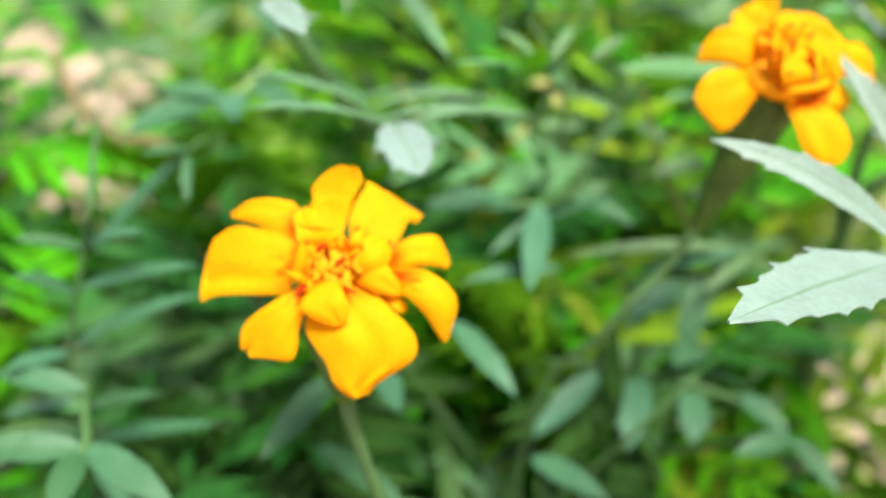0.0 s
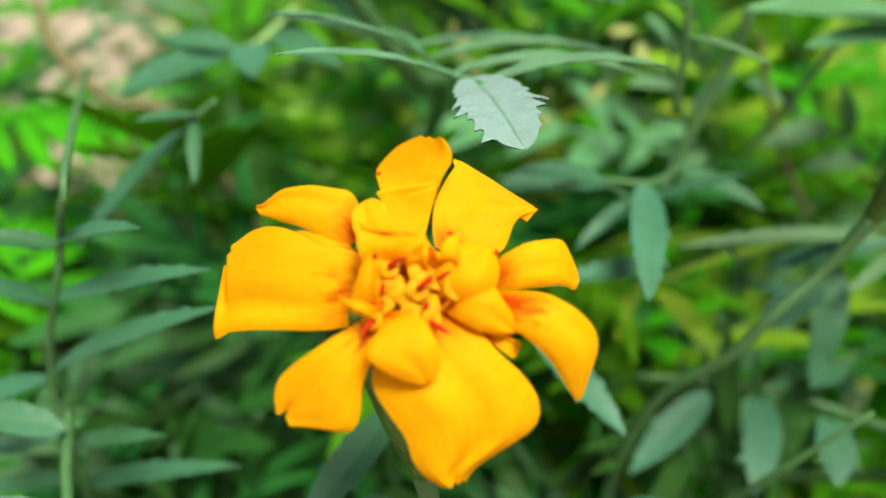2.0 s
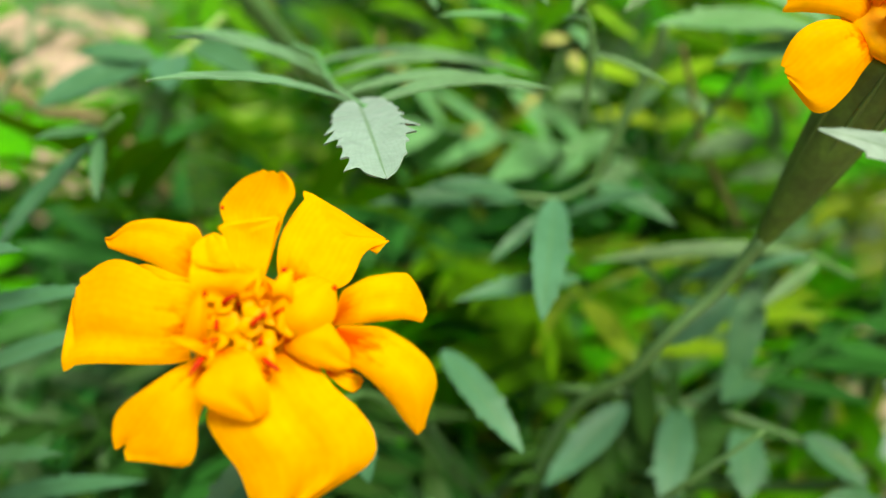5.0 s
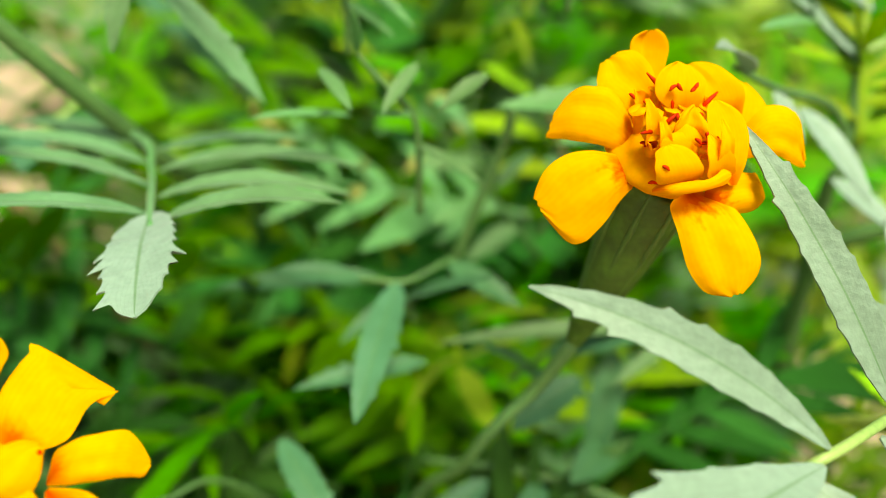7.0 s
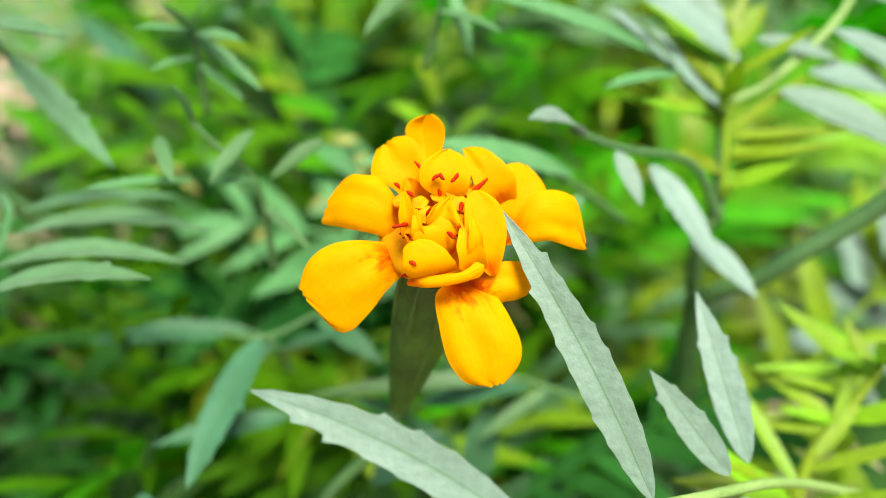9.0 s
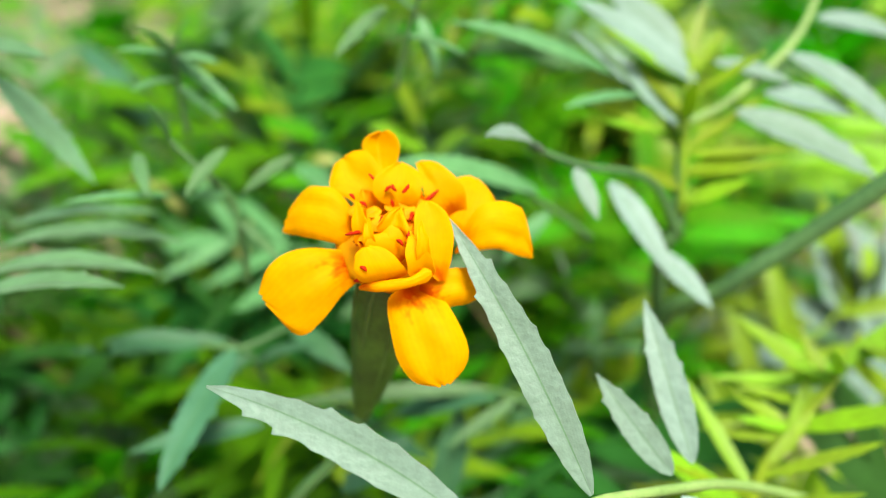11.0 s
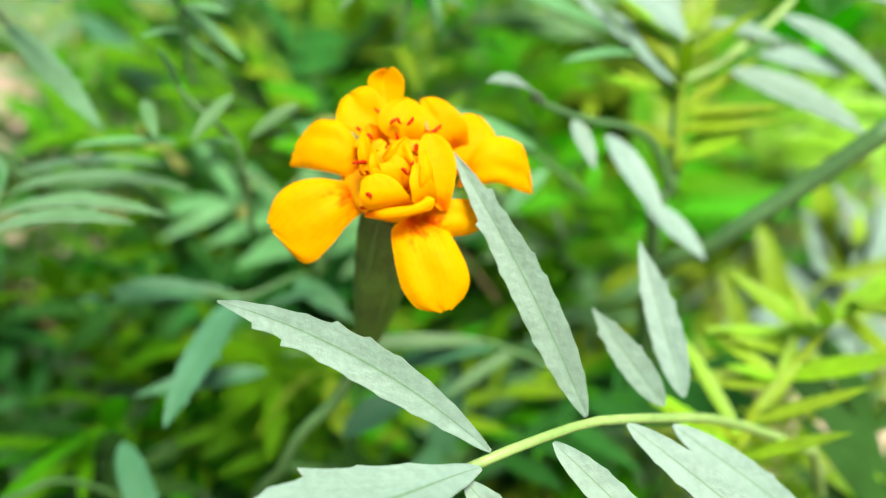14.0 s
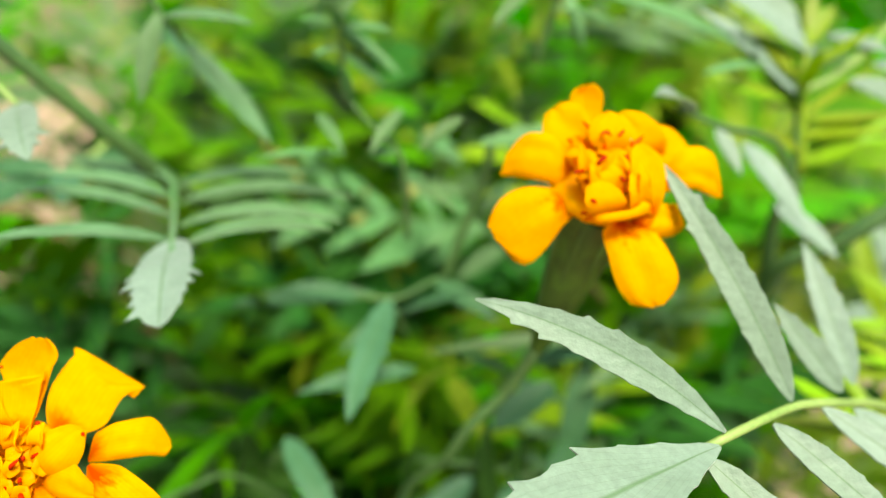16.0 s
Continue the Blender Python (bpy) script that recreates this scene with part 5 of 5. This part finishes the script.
compound_leaf(plant_c, [(0.1420, 0.1800, 0.2860), (0.1310, 0.1800, 0.3060), (0.1200, 0.1800, 0.3240), (0.1120, 0.1800, 0.3400)], [0.0008, 0.0007, 0.0005], [
    ((0.1180, 0.1800, 0.3270), (0.0970, 0.1740, 0.3320), 0.0037, dict(droop=0.05, blunt=0.1, tooth=0.18)),
    ((0.1200, 0.1800, 0.3240), (0.1300, 0.1700, 0.3410), 0.0040, dict(droop=0.05, blunt=0.2, tooth=0.18)),
    ((0.1290, 0.1800, 0.3100), (0.1030, 0.1660, 0.3170), 0.0040, dict(droop=0.05, blunt=0.3, tooth=0.18)),
    ((0.1290, 0.1800, 0.3100), (0.1470, 0.1740, 0.3200), 0.0040, dict(droop=0.05, blunt=0.1, tooth=0.18)),
    ((0.1350, 0.1800, 0.2980), (0.1150, 0.1700, 0.2960), 0.0037, dict(droop=0.05, blunt=0.2, tooth=0.18)),
    ((0.1350, 0.1800, 0.2980), (0.1510, 0.1660, 0.3000), 0.0037, dict(droop=0.05, blunt=0.3, tooth=0.18)),
], mat=LEAF_BACK, rib=STEM, face_way=(0.05, -0.45, 0.9), label="bright green leaf deep in the thicket", seed=330)
compound_leaf(plant_b, [(0.0660, 0.1700, 0.2850), (0.0590, 0.1700, 0.3090), (0.0520, 0.1700, 0.3260), (0.0500, 0.1700, 0.3430)], [0.0008, 0.0007, 0.0005], [
    ((0.0510, 0.1700, 0.3350), (0.0340, 0.1640, 0.3430), 0.0034, dict(droop=0.05, blunt=0.1, tooth=0.18)),
    ((0.0520, 0.1700, 0.3290), (0.0650, 0.1600, 0.3450), 0.0034, dict(droop=0.05, blunt=0.2, tooth=0.18)),
    ((0.0550, 0.1700, 0.3180), (0.0360, 0.1560, 0.3260), 0.0037, dict(droop=0.05, blunt=0.3, tooth=0.18)),
    ((0.0580, 0.1700, 0.3110), (0.0730, 0.1640, 0.3210), 0.0034, dict(droop=0.05, blunt=0.1, tooth=0.18)),
    ((0.0610, 0.1700, 0.2990), (0.0440, 0.1600, 0.3050), 0.0034, dict(droop=0.05, blunt=0.2, tooth=0.18)),
], mat=LEAF_BACK, rib=STEM, face_way=(0.05, -0.45, 0.9), label="bright green leaf behind the feathery leaf", seed=340)
branch(plant_b, [(0.0830, 0.1200, 0.3420), (0.0870, 0.1200, 0.3320), (0.0940, 0.1200, 0.3140), (0.1080, 0.1200, 0.2910)], [0.0007, 0.0008, 0.0009], BARK)
branch(plant_b, [(0.0720, 0.1000, 0.3520), (0.0710, 0.1000, 0.3440), (0.0660, 0.1000, 0.3300), (0.0600, 0.1000, 0.3120)], [0.0012, 0.0013, 0.0015], STEM)
branch(plant_b, [(0.0970, 0.1050, 0.3450), (0.0940, 0.1050, 0.3400), (0.0880, 0.1050, 0.3300), (0.0800, 0.1050, 0.3160)], [0.0007, 0.0008, 0.0009], STEM)
# end of the middle distance


# ---- leafy marigolds all round, behind and below ----
def leaf_variant(seed):
    """One feathered leaf, base at the origin, along +y, face up, drooping to its end."""
    r = random.Random(seed)
    bm = bmesh.new()
    long = r.uniform(0.045, 0.078)
    pairs = r.randint(4, 6)
    sag = r.uniform(0.05, 0.30)

    def spine(u):
        return Vector((0.006 * math.sin(u * 3 + seed), u * long, long * (0.30 * u - sag * 1.6 * u * u)))
    tube(bm, [spine(0), spine(0.33), spine(0.66), spine(1.0)], [0.0011, 0.0009, 0.0008, 0.0005], 8, 5)
    for k in range(pairs):
        u = 0.25 + 0.68 * k / (pairs - 1)
        for s in (-1, 1):
            b = spine(min(1, u + r.uniform(-0.03, 0.03)))
            ln = r.uniform(0.019, 0.034) * (0.75 + 0.5 * math.sin(math.pi * u * 0.8))
            way = Vector((s * math.cos(0.6 + 0.25 * u), math.sin(0.55 + 0.25 * u), r.uniform(-0.30, 0.25))).normalized()
            leaflet_mesh(b, b + way * ln, ln * r.uniform(0.075, 0.105), (0.15 * s, 0, 1), r.uniform(0, 0.10), 0.25, 7, 0.10, fine=False, seed=seed * 9 + k, bm=bm)
    b = spine(1.0)
    leaflet_mesh(b, b + Vector((r.uniform(-.2, .2), 1, r.uniform(-0.7, 0.0))).normalized() * r.uniform(0.022, 0.034), 0.0030, (0, 0.3, 1), 0.06, 0.2, 8, 0.12, fine=False, seed=seed, bm=bm)
    me = bpy.data.meshes.new("leaf")
    bm.to_mesh(me)
    bm.free()
    me.shade_smooth()
    return me


VARIANTS = []
for mat, seeds in ((LEAF_BACK, range(1, 9)), (LEAF_YOUNG_AND_SUNLIT, range(21, 24)), (LEAF_DEEP, range(31, 35)), (LEAF_SKYLIT, range(41, 46))):
    group = []
    for s in seeds:
        me = leaf_variant(s)
        me.materials.append(mat)
        group.append(me)
    VARIANTS.append(group)


def free_way(p):
    """Keeps the space between the camera's way and the flowers open."""
    if p.z > 0.30 - 0.55 * (p.y - 0.03) and p.y < 0.13:
        return False
    if p.y < 0.02 and p.z > 0.20:
        return False
    if p.y < -0.03:
        return p.z < 0.16
    return True


# the young, deep and pale shares put sunlit, shaded and sky-reflecting leaves into colour
def leafy_plant(x, y, tall, seed, leaves, young=0.12, deep=0.4, skylit=0.14):
    r = random.Random(seed)
    plant = thing("marigold_plant", (x, y, 0), "leafy green marigold plant in the thicket, not in flower", "plant", "leafy marigolds")
    stalks = []
    for k in range(r.randint(3, 4)):
        t = r.uniform(0, 2 * math.pi)
        lean = Vector((math.cos(t), math.sin(t), 0)) * tall * r.uniform(0.10, 0.40)
        top = Vector((x, y, 0)) + lean + Vector((0, 0, tall * r.uniform(0.75, 1.0)))
        while not free_way(top) and top.z > 0.05:
            top.z -= 0.02
        pts = [Vector((x, y, 0)), Vector((x, y, 0)) + lean * 0.25 + Vector((0, 0, top.z * 0.45)), top]
        stalks.append(pts)
        bm = bmesh.new()
        tube(bm, pts, [0.0032, 0.0024, 0.0016, 0.0005], 12, 6)
        adopt(part("stem", bm, STEM, None), plant)
    for k in range(leaves):
        pts = stalks[k % len(stalks)] if k < 8 else r.choice(stalks)
        s = 1.0 if k < 8 else r.uniform(0.25, 1.0)
        line = smooth_line(pts, 10)
        p = line[int(s * 10)]
        t = r.uniform(0, 2 * math.pi)
        pick = r.random()
        kind = VARIANTS[1] if pick < young else VARIANTS[2] if pick < young + deep else VARIANTS[3] if pick > 1 - skylit else VARIANTS[0]
        size = r.uniform(0.75, 1.25)
        rise = r.uniform(-0.1, 0.8)
        end = p + Vector((-math.sin(t), math.cos(t), 0.2 * rise)) * 0.11 * size
        if not (free_way(p) and free_way(end)):
            continue
        ob = new("leaf", r.choice(kind))
        ob.parent = plant
        ob.matrix_basis = Matrix.Translation(p - Vector((x, y, 0))) @ Matrix.Rotation(t, 4, "Z") @ Matrix.Rotation(rise, 4, "X") @ Matrix.Rotation(r.uniform(-0.6, 0.6), 4, "Y") @ Matrix.Scale(size, 4)
    return plant


def open_earth(x, y):
    """The bare patches of earth between the plants."""
    if x < -0.16 and y > 0.28 and x < -0.10 - 0.30 * (y - 0.3) and y < 1.9:
        return True
    if x > 0.20 + 0.5 * max(0.0, y - 0.15) and y < 1.0:
        return True
    return False


spots = random.Random(4)
placed = []
tries = 0
while len(placed) < 56 and tries < 4000:
    tries += 1
    y = 0.10 + 1.25 * spots.random() ** 1.5
    x = spots.uniform(-0.28 - 0.45 * y, 0.36 + 0.5 * y)
    if open_earth(x, y) or any((x - a) ** 2 + (y - b) ** 2 < (0.048 + 0.06 * y) ** 2 for a, b in placed):
        continue
    placed.append((x, y))
    leafy_plant(x, y, min(0.40, spots.uniform(0.26, 0.36) + 0.05 * min(y, 0.6)), 100 + len(placed), 56 if y < 0.5 else 40, young=(0.0 if y < 0.34 else 0.36 + (0.05 if x > 0.10 else 0.0) + 0.2 * min(1, y)), deep=(0.35 if y < 0.2 else 0.08))
# low near plants, nearly all dark green in place of the shade down here
for k, (x, y) in enumerate([(-0.06, 0.02), (0.02, 0.05), (0.10, 0.04), (0.16, 0.03), (-0.12, 0.08), (0.06, -0.02)]):
    leafy_plant(x, y, 0.26, 300 + k, 40, young=0.0, deep=0.9, skylit=0.05)


# mostly yellow-green plants, their colour standing in for sunlight on the foliage
for k, (x, y, tall) in enumerate([(0.165, 0.27, 0.31), (0.20, 0.40, 0.34), (0.13, 0.36, 0.34), (0.15, 0.215, 0.30), (0.215, 0.07, 0.17), (0.105, 0.20, 0.31), (0.135, 0.165, 0.29), (0.085, 0.27, 0.33), (0.06, 0.33, 0.345)]):
    leafy_plant(x, y, tall, 340 + k, 50, young=0.8, deep=0.0)


# ---- far foliage ----
def far_foliage():
    r = random.Random(12)
    verts, faces = [], []
    for _ in range(11000):
        y = 1.0 + 2.7 * r.random()
        x = r.uniform(-2.6, 3.2)
        edge = ((x - 0.3) / 2.6) ** 2 + ((y - 2.1) / 1.6) ** 2 + 0.7 * noise.noise(Vector((x * 1.1, y * 1.1, 3.0)))
        if open_earth(x, y) or edge > 0.9:
            continue
        h = 0.12 + 0.40 * (0.5 + 0.5 * noise.noise(Vector((x * 2.1, y * 2.1, 0)))) * min(1, (y - 0.9) / 0.6)
        z = h * r.random() ** 0.6
        b = Vector((x, y, z))
        t = r.uniform(0, 2 * math.pi)
        for q in range(3):
            way = Vector((math.cos(t + q * 0.9), math.sin(t + q * 0.9), r.uniform(-0.4, 0.6))).normalized() * r.uniform(0.03, 0.06)
            side = way.cross(Vector((r.uniform(-.3, .3), r.uniform(-.3, .3), 1))).normalized() * 0.007
            i = len(verts)
            verts += [b, b + way * 0.5 + side + Vector((0, 0, .003)), b + way, b + way * 0.5 - side]
            faces.append((i, i + 1, i + 2, i + 3))
    me = bpy.data.meshes.new("far_foliage")
    me.from_pydata(verts, [], faces)
    me.materials.append(LEAF_BACK)
    tagged(new("far_foliage", me), "blurred mass of green marigold foliage far behind", "foliage", kind="stuff")


far_foliage()


# ---- litter on the earth ----
def litter():
    r = random.Random(31)
    bm = bmesh.new()
    for _ in range(420):
        x, y = r.uniform(-1.2, 0.9), r.uniform(0.0, 1.9)
        t = r.uniform(0, 6.28)
        b = Vector((x, y, 0.014))
        leaflet_mesh(b, b + Vector((math.cos(t), math.sin(t), r.uniform(-.1, .3))) * r.uniform(0.015, 0.035), r.uniform(0.003, 0.006), (0, 0, 1), 0.1, 0.3, 4, 0.1, fine=False, seed=_, bm=bm)
    tagged(mesh_object("leaf_litter", bm, STRAW), "dry straw-coloured leaf litter strewn on the earth", "litter", kind="stuff")


litter()


# ---- pale leaflets added to stand in for sun flecks in the thicket ----
def sun_flecks():
    r = random.Random(77)
    bm = bmesh.new()
    low_corner = vec((0.0101, 0.0663, 0.2826))
    across, upward = vec((0.0703, 0.0677, 0.2815)) - low_corner, vec((0.0054, 0.1300, 0.3373)) - low_corner
    for k in range(18):
        p = Vector((r.uniform(0.0, 0.16), r.uniform(0.19, 0.36), r.uniform(0.14, 0.30)))
        if k % 2:
            p = low_corner + across * r.random() + upward * r.random() + Vector((0, 0.03 * r.random(), 0))
        way = Vector((r.uniform(-1, 1), r.uniform(-0.6, 0.6), r.uniform(-1, 0.4))).normalized()
        leaflet_mesh(p, p + way * r.uniform(0.004, 0.009), r.uniform(0.0010, 0.0018), (r.uniform(-.4, .4), -0.8, 0.6), 0.08, 0.3, 5, 0.1, fine=False, seed=k, bm=bm)
    tagged(mesh_object("withered_leaflets", bm, STRAW), "pale leaflets standing in for sun flecks among the green leaves", "leaves", kind="stuff")


sun_flecks()
